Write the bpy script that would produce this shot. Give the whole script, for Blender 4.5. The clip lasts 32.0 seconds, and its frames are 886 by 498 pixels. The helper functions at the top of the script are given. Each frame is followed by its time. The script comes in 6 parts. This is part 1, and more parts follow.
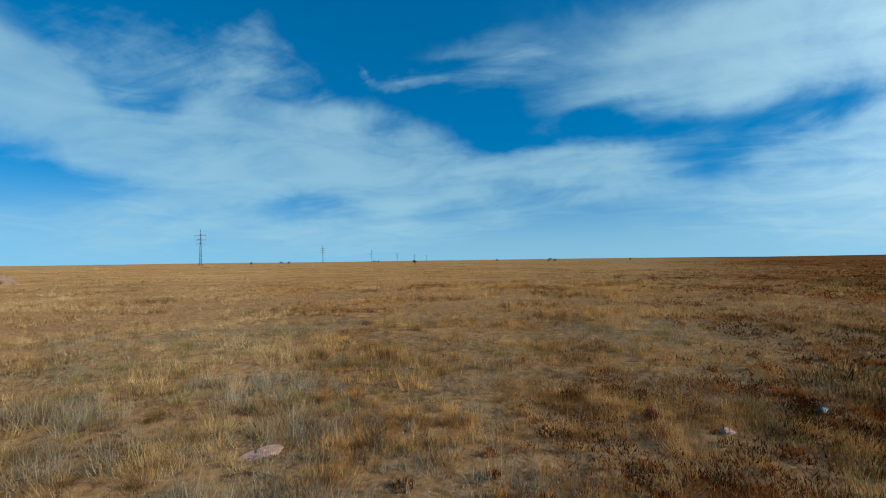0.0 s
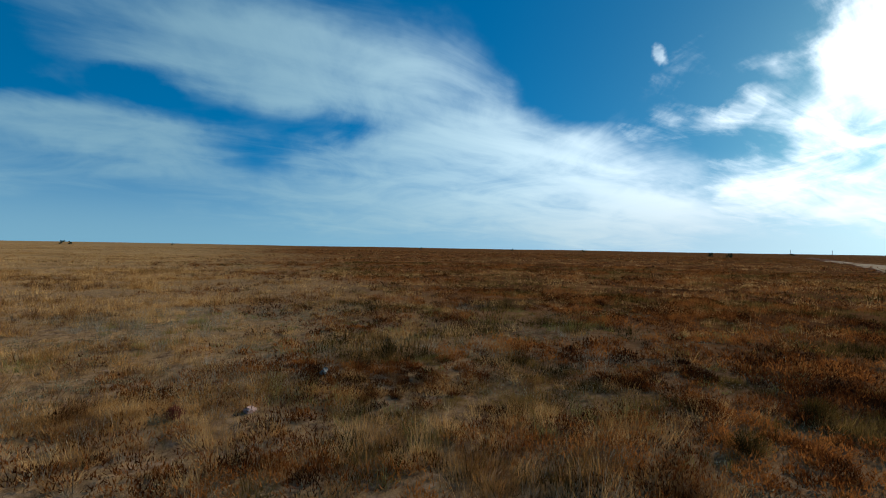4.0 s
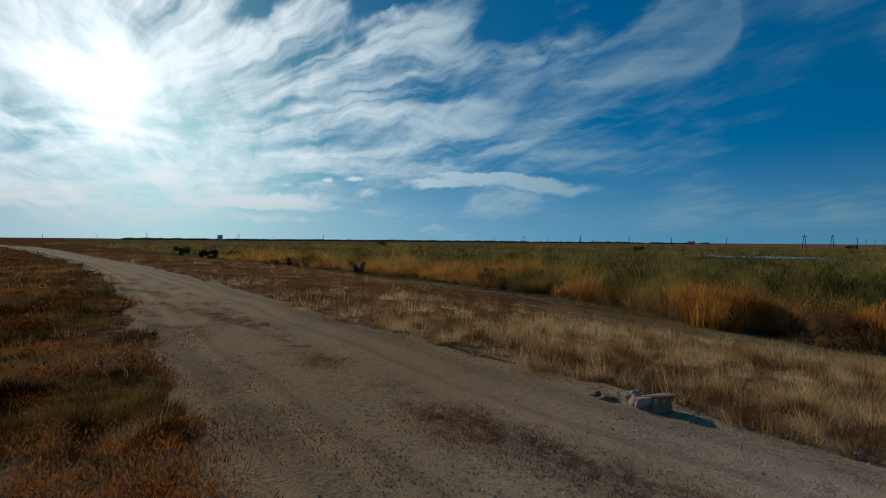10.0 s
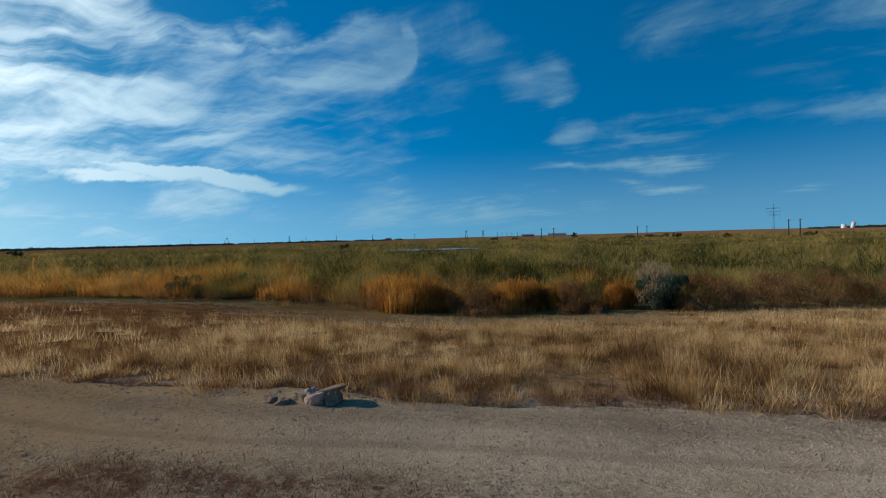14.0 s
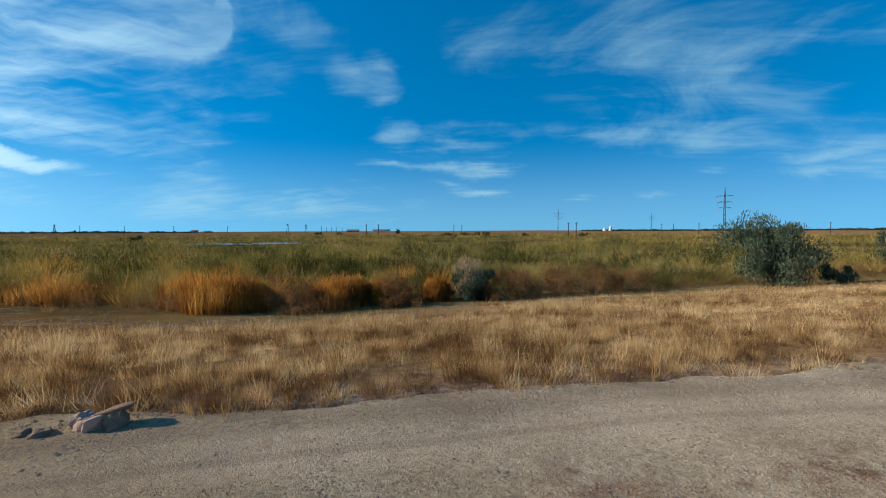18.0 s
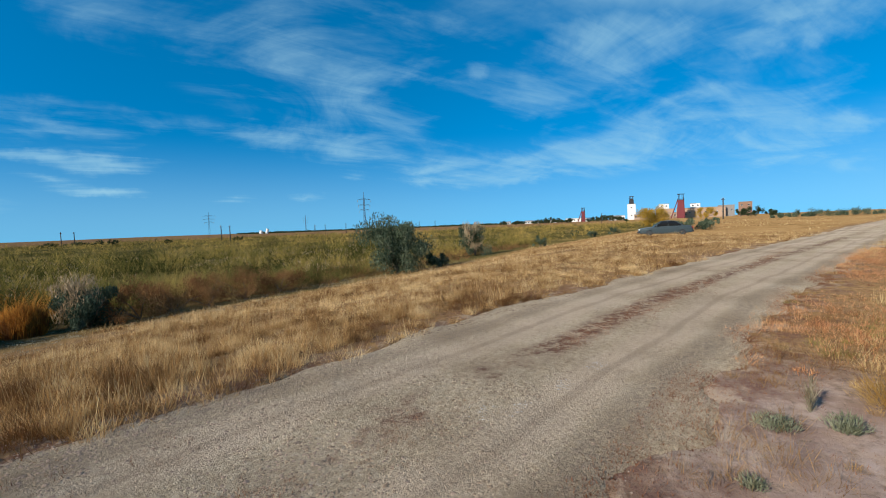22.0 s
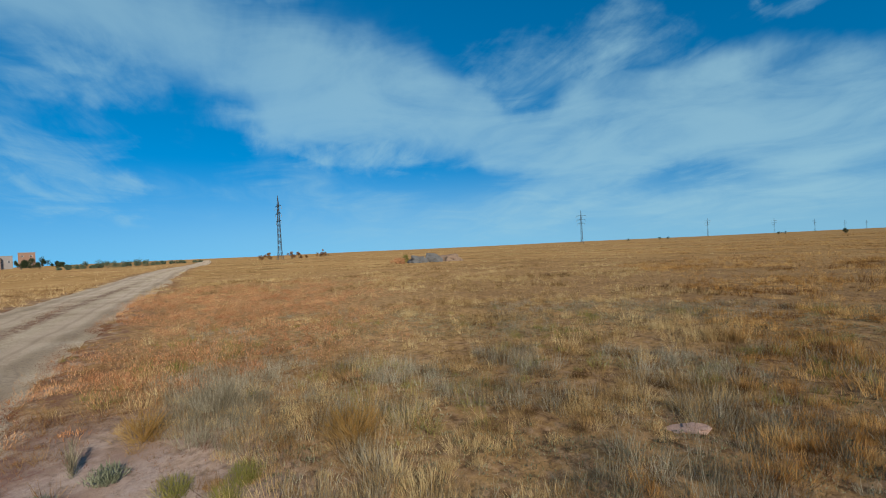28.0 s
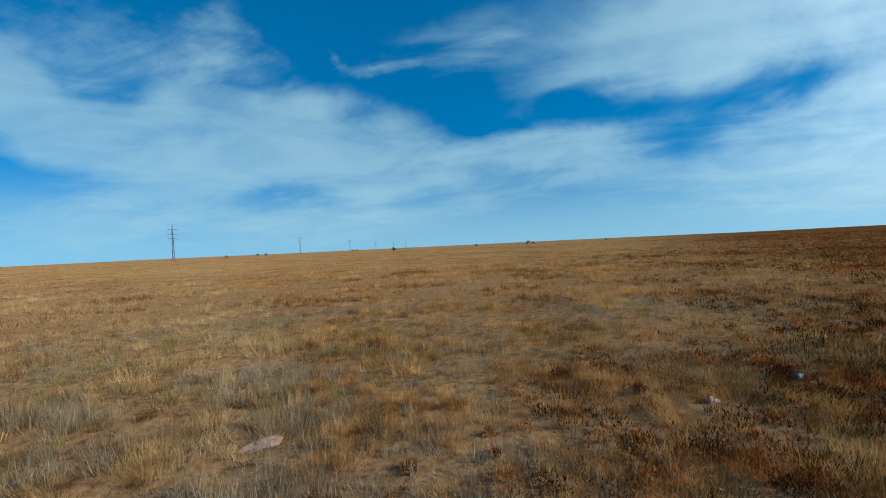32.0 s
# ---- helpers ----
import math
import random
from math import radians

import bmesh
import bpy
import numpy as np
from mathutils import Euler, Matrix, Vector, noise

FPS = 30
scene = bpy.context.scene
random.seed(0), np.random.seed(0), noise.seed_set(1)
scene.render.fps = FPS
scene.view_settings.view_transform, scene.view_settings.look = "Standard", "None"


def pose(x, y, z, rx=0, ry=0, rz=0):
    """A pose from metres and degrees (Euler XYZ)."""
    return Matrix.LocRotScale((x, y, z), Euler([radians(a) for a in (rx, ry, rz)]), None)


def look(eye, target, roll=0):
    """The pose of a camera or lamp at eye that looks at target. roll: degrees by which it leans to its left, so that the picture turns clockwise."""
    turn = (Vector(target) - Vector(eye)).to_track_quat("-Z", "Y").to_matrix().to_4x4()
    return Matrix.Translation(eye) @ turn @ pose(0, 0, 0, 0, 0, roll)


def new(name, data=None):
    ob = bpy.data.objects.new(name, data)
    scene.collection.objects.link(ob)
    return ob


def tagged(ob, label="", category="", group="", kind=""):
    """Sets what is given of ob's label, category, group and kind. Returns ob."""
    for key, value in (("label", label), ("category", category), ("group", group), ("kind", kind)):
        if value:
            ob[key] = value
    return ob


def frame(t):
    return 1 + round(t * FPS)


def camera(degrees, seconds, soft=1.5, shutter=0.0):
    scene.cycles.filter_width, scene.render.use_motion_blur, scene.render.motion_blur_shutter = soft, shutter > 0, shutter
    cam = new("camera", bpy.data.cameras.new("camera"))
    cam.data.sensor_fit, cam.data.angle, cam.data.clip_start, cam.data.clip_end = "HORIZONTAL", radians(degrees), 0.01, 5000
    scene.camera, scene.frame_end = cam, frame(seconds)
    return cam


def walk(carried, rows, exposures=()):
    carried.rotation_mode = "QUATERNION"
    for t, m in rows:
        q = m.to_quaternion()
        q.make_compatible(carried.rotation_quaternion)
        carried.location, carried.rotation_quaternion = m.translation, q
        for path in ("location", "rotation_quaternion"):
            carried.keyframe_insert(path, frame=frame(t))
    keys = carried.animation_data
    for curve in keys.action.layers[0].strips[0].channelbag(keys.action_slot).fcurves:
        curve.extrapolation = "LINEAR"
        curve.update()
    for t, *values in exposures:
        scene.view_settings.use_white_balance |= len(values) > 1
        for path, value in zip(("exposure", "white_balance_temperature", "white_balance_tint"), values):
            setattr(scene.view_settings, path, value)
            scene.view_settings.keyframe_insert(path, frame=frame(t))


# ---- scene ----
# camera: carried at arm's length by somebody who turns once round on the spot
cam = camera(88.84, 32.0, 1.0)
EYE = 1.6
PATH = [
    (0, -0.186, 0.355, 0.00, 0.52, -0.73),
    (0.5, -0.090, 0.380, 2.87, 0.52, -0.46),
    (1, -0.026, 0.376, 9.11, 1.57, -1.14),
    (1.5, -0.034, 0.383, 14.61, 1.31, -0.14),
    (2, -0.051, 0.417, 22.10, 0.36, 0.55),
    (2.5, -0.074, 0.413, 30.73, -0.16, 0.33),
    (3, -0.065, 0.440, 37.89, -0.31, 0.22),
    (3.5, -0.073, 0.451, 46.40, -0.61, 0.60),
    (5.5, 0.344, 0.257, 67.75, -0.98, 0.03),
    (6, 0.393, 0.159, 73.58, -0.36, -1.18),
    (6.5, 0.424, 0.100, 82.20, -0.60, -1.28),
    (7, 0.448, 0.125, 93.11, -0.35, -1.24),
    (7.5, 0.470, 0.142, 96.49, -1.14, -1.07),
    (8, 0.481, 0.110, 97.90, -0.64, -1.78),
    (8.5, 0.471, 0.064, 106.91, -0.51, -0.38),
    (9, 0.479, 0.023, 119.40, -0.81, 0.20),
    (9.5, 0.478, 0.014, 129.63, -0.95, 0.41),
    (10, 0.443, -0.017, 139.35, -1.91, 0.46),
    (10.5, 0.389, -0.088, 146.17, -1.65, -0.42),
    (11, 0.341, -0.147, 148.47, -1.42, -0.85),
    (11.5, 0.309, -0.178, 150.61, -1.80, -1.24),
    (12, 0.267, -0.197, 154.40, -1.98, -1.06),
    (12.5, 0.211, -0.218, 158.18, -2.44, -0.81),
    (13, 0.154, -0.253, 162.11, -2.07, -1.29),
    (13.5, 0.114, -0.286, 169.07, -2.11, -1.09),
    (14, 0.132, -0.297, 174.89, -2.31, -1.59),
    (14.5, 0.143, -0.304, 180.45, -1.28, -0.98),
    (16.5, 0.126, -0.312, 186.55, -2.42, -0.38),
    (17, 0.125, -0.316, 187.87, -2.76, -0.41),
    (17.5, 0.130, -0.319, 191.20, -2.93, -0.43),
    (18, 0.124, -0.323, 196.84, -3.22, -0.23),
    (18.5, 0.111, -0.317, 205.43, -4.21, 0.59),
    (19, 0.081, -0.314, 211.69, -4.16, 0.33),
    (19.5, 0.017, -0.301, 216.68, -4.12, -0.41),
    (20, -0.038, -0.266, 220.90, -4.06, -0.87),
    (20.5, -0.100, -0.237, 224.48, -3.80, -1.51),
    (21, -0.163, -0.215, 228.58, -3.84, -1.91),
    (21.5, -0.236, -0.172, 232.14, -4.36, -2.12),
    (22, -0.325, -0.096, 238.23, -3.85, -2.18),
    (22.5, -0.350, -0.052, 244.38, -4.36, -2.53),
    (23, -0.357, -0.052, 249.51, -3.94, -2.06),
    (23.5, -0.376, -0.073, 256.20, -3.34, -1.67),
    (24, -0.379, -0.105, 262.21, -2.15, -1.39),
    (24.5, -0.384, -0.124, 268.45, -1.33, -1.58),
    (25, -0.397, -0.118, 275.25, -1.14, -1.40),
    (25.5, -0.386, -0.107, 282.87, -1.24, -1.38),
    (26, -0.364, -0.097, 287.62, -1.65, -1.24),
    (26.5, -0.354, -0.081, 293.91, -1.52, -1.17),
    (28.5, -0.458, 0.209, 317.33, -0.72, -3.09),
    (29, -0.440, 0.237, 316.28, 0.47, -4.04),
    (29.5, -0.393, 0.258, 317.77, -1.80, -5.31),
    (30, -0.337, 0.273, 327.21, -3.32, -5.48),
    (30.5, -0.344, 0.281, 339.67, -2.96, -4.57),
    (31, -0.345, 0.292, 347.98, -2.74, -3.34),
    (31.5, -0.323, 0.320, 355.91, -2.06, -3.17),
    (32, -0.302, 0.332, 362.57, -1.31, -2.69),
]


def turned(x, y, az, tilt, lean):
    m = pose(x, y, EYE) @ pose(0, 0, 0, 0, 0, -az) @ pose(0, 0, 0, 90 + tilt) @ pose(0, 0, 0, 0, 0, lean)
    return m @ pose(0, 0, 0, 0.94)


walk(cam, [(r[0], turned(*r[1:])) for r in PATH],
     exposures=[(0, 0.08), (2, 0.0), (3.5, -0.25), (5.5, -0.45), (7, -1.1), (9, -1.22), (10, -0.98), (11, -0.74), (13, -0.45), (14.5, -0.28), (16.5, -0.2), (17.2, -0.1), (18, 0.2), (20, 0.25), (23, 0.2), (25, 0.08), (28.5, -0.05), (30, 0.0), (32, 0.08)])

# ---- sky and sun ----
SUN_AZ, SUN_EL = 107.0, 24.0


def way(az, el):
    a, e = radians(az), radians(el)
    return Vector((math.sin(a) * math.cos(e), math.cos(a) * math.cos(e), math.sin(e)))


class Nodes:
    """Short hand for node trees."""

    def __init__(self, tree):
        self.tree = tree
        tree.nodes.clear()

    def add(self, kind, *inputs, **settings):
        n = self.tree.nodes.new(kind)
        for key, value in settings.items():
            if key == "ramp":
                e = n.color_ramp.elements
                while len(e) < len(value):
                    e.new(0.5)
                for el, (pos, col) in zip(e, value):
                    el.position, el.color = pos, (*col, 1.0)
            else:
                setattr(n, key, value)
        for i, v in enumerate(inputs):
            self.put(n.inputs[i], v)
        return n

    def put(self, socket, v):
        if v is None:
            return
        if hasattr(v, "is_linked") or hasattr(v, "outputs"):
            self.tree.links.new(v.outputs[0] if hasattr(v, "outputs") else v, socket)
        else:
            socket.default_value = v

    def math(self, op, a, b=None, c=None, clamp=False):
        return self.add("ShaderNodeMath", a, b, c, operation=op, use_clamp=clamp).outputs[0]

    def vec(self, op, a, b=None):
        n = self.add("ShaderNodeVectorMath", a, b, operation=op)
        return n.outputs["Value"] if op in ("DOT_PRODUCT", "LENGTH") else n.outputs[0]

    def noise(self, vector, scale, detail=4.0, rough=0.55, distort=0.0, dims="3D"):
        n = self.add("ShaderNodeTexNoise", noise_dimensions=dims)
        self.put(n.inputs["Vector"], vector)
        for k, v in (("Scale", scale), ("Detail", detail), ("Roughness", rough), ("Distortion", distort)):
            n.inputs[k].default_value = v
        return n

    def mix(self, fac, a, b, blend="MIX"):
        n = self.add("ShaderNodeMix", data_type="RGBA", blend_type=blend)
        for socket, v in ((n.inputs[0], fac), (n.inputs[6], a), (n.inputs[7], b)):
            self.put(socket, v)
        return n.outputs[2]

    def smooth(self, v, lo, hi, a=0.0, b=1.0):
        n = self.add("ShaderNodeMapRange", v, lo, hi, a, b, interpolation_type="SMOOTHSTEP")
        return n.outputs[0]


def rgb(r, g, b):
    return (r, g, b, 1.0)


world = bpy.data.worlds.new("world")
scene.world = world
world.use_nodes = True
W = Nodes(world.node_tree)
sky_dir = W.add("ShaderNodeTexCoord").outputs["Generated"]
sky = W.add("ShaderNodeTexSky", sky_type="NISHITA", sun_disc=False, sun_elevation=radians(SUN_EL),
            sun_rotation=radians(SUN_AZ), altitude=300.0, air_density=1.0, dust_density=0.8, ozone_density=3.0)
up = W.add("ShaderNodeSeparateXYZ", sky_dir)
W.put(sky.inputs[0], W.vec("NORMALIZE", W.add("ShaderNodeCombineXYZ", up.outputs[0], up.outputs[1], W.math("ADD", W.math("MAXIMUM", up.outputs[2], 0.0), 0.24)).outputs[0]))
# streaks of high cloud: the directions are bent by two noises before the cloud banks are laid out
bend = W.noise(sky_dir, 3.2, 5.0, 0.6)
bend_off = W.vec("MULTIPLY", W.vec("SUBTRACT", bend.outputs["Color"], (0.5, 0.5, 0.5)), (0.16, 0.16, 0.08))
bent = W.vec("ADD", sky_dir, bend_off)
banks = []


def cloud(az, el, wide, high, rise, amount):
    """One bank of cloud: direction, half width, half height, slope (degrees) and density."""
    c, r = way(az, el), radians(rise)
    u, v = Vector((math.cos(radians(az)), -math.sin(radians(az)), 0)), way(az, el + 90)
    u2, v2 = u * math.cos(r) + v * math.sin(r), v * math.cos(r) - u * math.sin(r)
    turn = Matrix((u2, v2, c)).transposed().to_euler()
    m = W.add("ShaderNodeMapping", bent, tuple(c), tuple(turn),
              (1.35 * radians(wide), 1.45 * radians(high) + 0.01, 0.6), vector_type="TEXTURE")
    g = W.add("ShaderNodeTexGradient", m, gradient_type="SPHERICAL").outputs["Fac"]
    banks.append(W.math("MULTIPLY_ADD", g, 1.0 * amount, banks[-1] if banks else 0.0))


cloud(320, 16.7, 21.5, 6.2, -12, 0.58)
cloud(339, 12.2, 21.5, 4.9, -6, 0.72)
cloud(356, 13.2, 13.0, 3.6, -5, 0.65)
cloud(30, 19.0, 21.5, 5.9, 8, 0.65)
cloud(1, 24.1, 8.5, 0.55, 8, 0.36)
cloud(21, 10.7, 15.0, 2.1, -3, 0.58)
cloud(329, 3.0, 45.6, 2.6, 0, 0.43)
cloud(31, 21.4, 21.5, 4.9, -8, 0.58)
cloud(54, 12.8, 24.7, 7.2, -14, 1.10)
cloud(70, 7.6, 14.3, 5.2, -18, 1.00)
cloud(34, 7.4, 32.6, 3.9, 0, 0.65)
cloud(60, 3.1, 32.6, 2.6, 0, 0.60)
cloud(18, 11.0, 11.1, 1.4, -3, 0.58)
cloud(257, 24.6, 27.3, 2.7, -3, 0.58)
cloud(278, 23.2, 16.3, 2.9, -8, 0.48)
cloud(300, 18.2, 14.3, 4.6, -12, 0.52)
cloud(295, 15.2, 8.5, 2.9, -8, 0.50)
cloud(293, 7.7, 19.5, 2.6, 3, 0.50)
cloud(301, 20.4, 15.0, 3.6, -8, 0.45)
cloud(323, 16.3, 21.5, 4.9, -6, 0.60)
cloud(349, 14.5, 19.5, 4.2, 5, 0.79)
cloud(313, 13.6, 16.9, 2.6, -5, 0.65)
cloud(348, 9.6, 21.5, 2.3, 3, 0.65)
cloud(278, 23.2, 16.9, 3.9, -10, 0.34)
cloud(351, 5.3, 26.0, 2.6, 3, 0.58)
cloud(325, 6.0, 19.5, 2.0, 2, 0.36)
# thin wisps with a clear shape, bent a little
ruffle = W.noise(sky_dir, 6.0, 6.0, 0.62).outputs["Color"]
ruffled = W.vec("ADD", sky_dir, W.vec("MULTIPLY", W.vec("SUBTRACT", ruffle, (0.5, 0.5, 0.5)), (0.10, 0.10, 0.06)))
wisps, lenses, gaps = [], [], []


def wisp(az, el, wide, high, rise, amount, into=wisps):
    """One thin streak of cloud, or of clear sky: direction, half length, half width, slope (degrees) and density."""
    c, r = way(az, el), radians(rise)
    u, v = Vector((math.cos(radians(az)), -math.sin(radians(az)), 0)), way(az, el + 90)
    u2, v2 = u * math.cos(r) + v * math.sin(r), v * math.cos(r) - u * math.sin(r)
    turn = Matrix((u2, v2, c)).transposed().to_euler()
    m = W.add("ShaderNodeMapping", ruffled, tuple(c), tuple(turn), (1.4 * radians(wide), 2.9 * radians(high), 0.6), vector_type="TEXTURE")
    g = W.add("ShaderNodeTexGradient", m, gradient_type="SPHERICAL").outputs["Fac"]
    into.append(W.math("MULTIPLY_ADD", g, 1.15 * amount, into[-1] if into else 0.0))


wisp(79.0, 21.5, 0.8, 0.33, 12, 0.72)
wisp(80.6, 19.8, 4.8, 0.79, 21, 0.30)
wisp(75.1, 12.2, 3.5, 1.00, -22, 0.55)
wisp(80.3, 14.0, 2.9, 1.02, 27, 0.40)
wisp(85.3, 14.3, 3.2, 0.69, 38, 0.60)
wisp(88.9, 15.1, 3.0, 0.90, 52, 0.60)
wisp(89.5, 19.1, 2.9, 0.41, -12, 0.40)
wisp(93.5, 13.1, 3.9, 0.91, 9, 0.50)
wisp(95.5, 20.5, 2.4, 0.54, -48, 0.40)
wisp(89.0, 29.2, 2.1, 0.44, -3, 0.50)
wisp(100.2, 26.4, 7.5, 2.56, -12, 1.00)
wisp(106.0, 22.3, 4.1, 2.08, -43, 0.90)
wisp(103.6, 19.0, 4.2, 2.01, -30, 0.90)
wisp(98.2, 17.8, 4.3, 1.09, -3, 0.90)
wisp(102.9, 14.5, 7.9, 4.11, -6, 1.30)
wisp(111.1, 16.2, 7.1, 2.62, -6, 1.10)
wisp(104.2, 10.2, 10.2, 3.46, -3, 0.90)
wisp(90.9, 7.5, 8.3, 1.56, 2, 0.90)
wisp(97.8, 5.0, 11.6, 1.42, -2, 0.75)
wisp(104.8, 7.4, 11.0, 2.78, -7, 0.60)
wisp(98.1, 3.5, 2.9, 0.25, -5, 0.90, lenses)
wisp(118.2, 4.1, 8.2, 0.31, -1, 0.90, lenses)
wisp(118.6, 2.6, 6.7, 0.27, -0, 0.50, lenses)
wisp(113.7, 18.3, 6.1, 1.40, 13, 0.90)
wisp(119.7, 18.7, 6.0, 1.34, 38, 0.80)
wisp(123.0, 17.2, 5.7, 1.19, 27, 0.80)
wisp(127.1, 19.2, 7.3, 0.84, 27, 0.90)
wisp(129.2, 18.4, 6.0, 0.99, 11, 0.85)
wisp(126.2, 14.3, 13.0, 2.40, 11, 0.50)
wisp(127.8, 10.4, 11.6, 2.28, 7, 0.45)
wisp(122.7, 7.9, 10.3, 1.59, 2, 0.45)
wisp(127.1, 17.4, 1.6, 0.57, 3, 0.80)
wisp(123.6, 23.6, 3.2, 0.57, -15, 0.55)
wisp(116.9, 19.9, 3.3, 0.62, -3, 0.55)
wisp(109.6, 27.8, 3.4, 0.61, -6, 0.70)
wisp(135.9, 24.1, 7.6, 0.78, 24, 0.80)
wisp(137.4, 22.5, 5.4, 1.05, 7, 0.70)
wisp(122.7, 24.6, 2.7, 0.74, -45, 0.60)
wisp(125.3, 25.2, 3.9, 0.75, 6, 0.50)
wisp(128.4, 19.5, 2.5, 0.66, 15, 0.70)
wisp(137.3, 17.7, 11.3, 1.49, 23, 0.60)
wisp(151.1, 17.1, 17.8, 0.93, 7, 0.55)
wisp(155.7, 20.1, 15.0, 0.64, 5, 0.65)
wisp(154.0, 20.6, 6.6, 0.51, 3, 0.55)
wisp(152.9, 17.8, 2.1, 0.26, 1, 0.70)
wisp(153.1, 13.6, 17.9, 2.81, 0, 0.50)
wisp(169.5, 13.0, 6.6, 1.20, 2, 0.30)
wisp(136.9, 11.7, 12.0, 2.09, 5, 0.40)
wisp(164.9, 20.7, 4.7, 0.78, -7, 0.65)
wisp(170.5, 21.1, 2.0, 0.41, 30, 0.52)
wisp(171.5, 23.1, 1.9, 0.30, 101, 0.42)
wisp(167.2, 23.7, 4.1, 1.72, -33, 0.30)
wisp(163.3, 23.2, 1.7, 0.66, -46, 0.55)
wisp(168.4, 22.7, 3.0, 1.03, -69, 0.35)
wisp(156.0, 24.5, 3.3, 1.11, 13, 0.55)
wisp(138.6, 7.4, 5.6, 0.29, -1, 0.90, lenses)
wisp(143.5, 8.2, 9.0, 0.24, -3, 0.90, lenses)
wisp(150.8, 7.2, 8.0, 0.42, -5, 1.00, lenses)
wisp(146.3, 5.5, 4.1, 1.09, -3, 0.88)
wisp(139.0, 6.8, 3.1, 0.19, 3, 0.70, lenses)
wisp(117.5, 4.5, 8.6, 0.36, 4, 0.90, lenses)
wisp(124.8, 7.2, 1.0, 0.14, 2, 0.90, lenses)
wisp(128.4, 7.3, 0.9, 0.14, 2, 0.90, lenses)
wisp(120.4, 6.2, 1.5, 0.23, 3, 0.50, lenses)
wisp(129.5, 5.7, 1.5, 0.38, 1, 0.50, lenses)
wisp(166.9, 3.9, 4.5, 1.77, -4, 0.30)
wisp(140.4, 2.9, 15.1, 1.57, 1, 0.30)
wisp(187.1, 17.5, 3.7, 1.44, 2, 0.31)
wisp(189.3, 16.2, 1.7, 0.32, -1, 0.34)
wisp(190.7, 19.6, 2.2, 1.06, 9, 0.35)
wisp(179.1, 22.3, 3.4, 1.13, -25, 0.30)
wisp(184.5, 19.7, 4.0, 1.24, -16, 0.25)
wisp(177.2, 17.6, 3.6, 0.83, -15, 0.24)
wisp(191.1, 12.4, 2.3, 0.66, 11, 0.46)
wisp(190.5, 11.0, 2.0, 0.33, -1, 0.34)
wisp(198.5, 11.1, 7.3, 0.95, 4, 0.60)
wisp(191.7, 8.4, 5.2, 0.33, -0, 0.45, lenses)
wisp(201.3, 8.0, 5.8, 0.48, -3, 0.60, lenses)
wisp(201.4, 5.0, 3.8, 0.30, -6, 0.70, lenses)
wisp(197.8, 6.3, 3.1, 0.24, -3, 0.35, lenses)
wisp(188.8, 5.9, 3.5, 0.51, -2, 0.25)
wisp(193.4, 3.2, 2.4, 0.44, -0, 0.28)
wisp(165.9, 4.1, 6.1, 1.71, 12, 0.35)
wisp(180.1, 3.1, 10.3, 1.04, -3, 0.61)
wisp(226.1, 9.8, 16.4, 0.81, -5, 0.45)
wisp(216.9, 11.3, 3.2, 0.55, 1, 0.45)
wisp(227.9, 6.8, 2.9, 0.28, -6, 0.35, lenses)
wisp(222.3, 4.0, 2.7, 0.29, 2, 0.40, lenses)
wisp(213.8, 3.7, 2.8, 0.25, 3, 0.30, lenses)
wisp(238.1, 6.0, 5.5, 0.57, -1, 0.30)
wisp(248.2, 5.9, 8.1, 0.73, 3, 0.50)
wisp(253.1, 8.9, 3.3, 1.04, 10, 0.35)
wisp(223.6, 20.5, 15.3, 3.20, -10, 0.35)
wisp(220.2, 21.4, 3.8, 1.54, 12, 0.35)
wisp(229.0, 16.4, 7.4, 2.70, -44, 0.22)
wisp(251.3, 15.8, 5.3, 1.55, 20, 0.35)
wisp(246.9, 20.1, 10.2, 2.65, -13, 0.40)
wisp(201.7, 22.7, 6.2, 1.39, -13, 0.25)
wisp(261.1, 10.9, 5.5, 0.90, 7, 0.30)
wisp(269.5, 10.9, 7.0, 0.83, -2, 0.42)
wisp(249.9, 7.3, 10.0, 0.83, 4, 0.50)
wisp(261.1, 7.2, 8.1, 0.91, 2, 0.40)
wisp(275.6, 6.4, 8.1, 1.45, -3, 0.45)
wisp(274.5, 7.5, 2.7, 0.45, -16, 0.45)
wisp(273.3, 16.5, 2.4, 0.44, -9, 0.35)
wisp(236.2, 6.6, 3.9, 0.49, 1, 0.40)
wisp(257.5, 18.0, 7.1, 1.76, 20, 0.35)
wisp(271.5, 19.0, 13.2, 3.27, -6, 0.42)
wisp(266.7, 11.7, 12.5, 0.83, 6, 0.45)
wisp(300.2, 11.6, 2.5, 0.38, -11, 0.45)
wisp(250.7, 7.0, 9.6, 0.64, 10, 0.40)
wisp(263.4, 8.4, 8.2, 0.97, 2, 0.40)
wisp(278.1, 8.6, 3.4, 0.71, -10, 0.50)
wisp(237.4, 7.6, 6.7, 0.44, 5, 0.30)
wisp(299.1, 15.7, 11.1, 1.88, -21, 0.50)
wisp(308.8, 14.5, 10.1, 2.29, -2, 0.55)
wisp(258.3, 18.5, 8.4, 1.69, 17, 0.35)
wisp(276.5, 19.1, 2.6, 0.34, -2, 0.40)
wisp(243.0, 18.8, 1.3, 0.46, -1, 0.40)
wisp(283.8, 24.6, 14.5, 2.57, -6, 0.45)
wisp(279.3, 16.9, 2.3, 0.44, 5, 0.35)
wisp(276.4, 10.9, 4.6, 0.54, 5, 0.40)
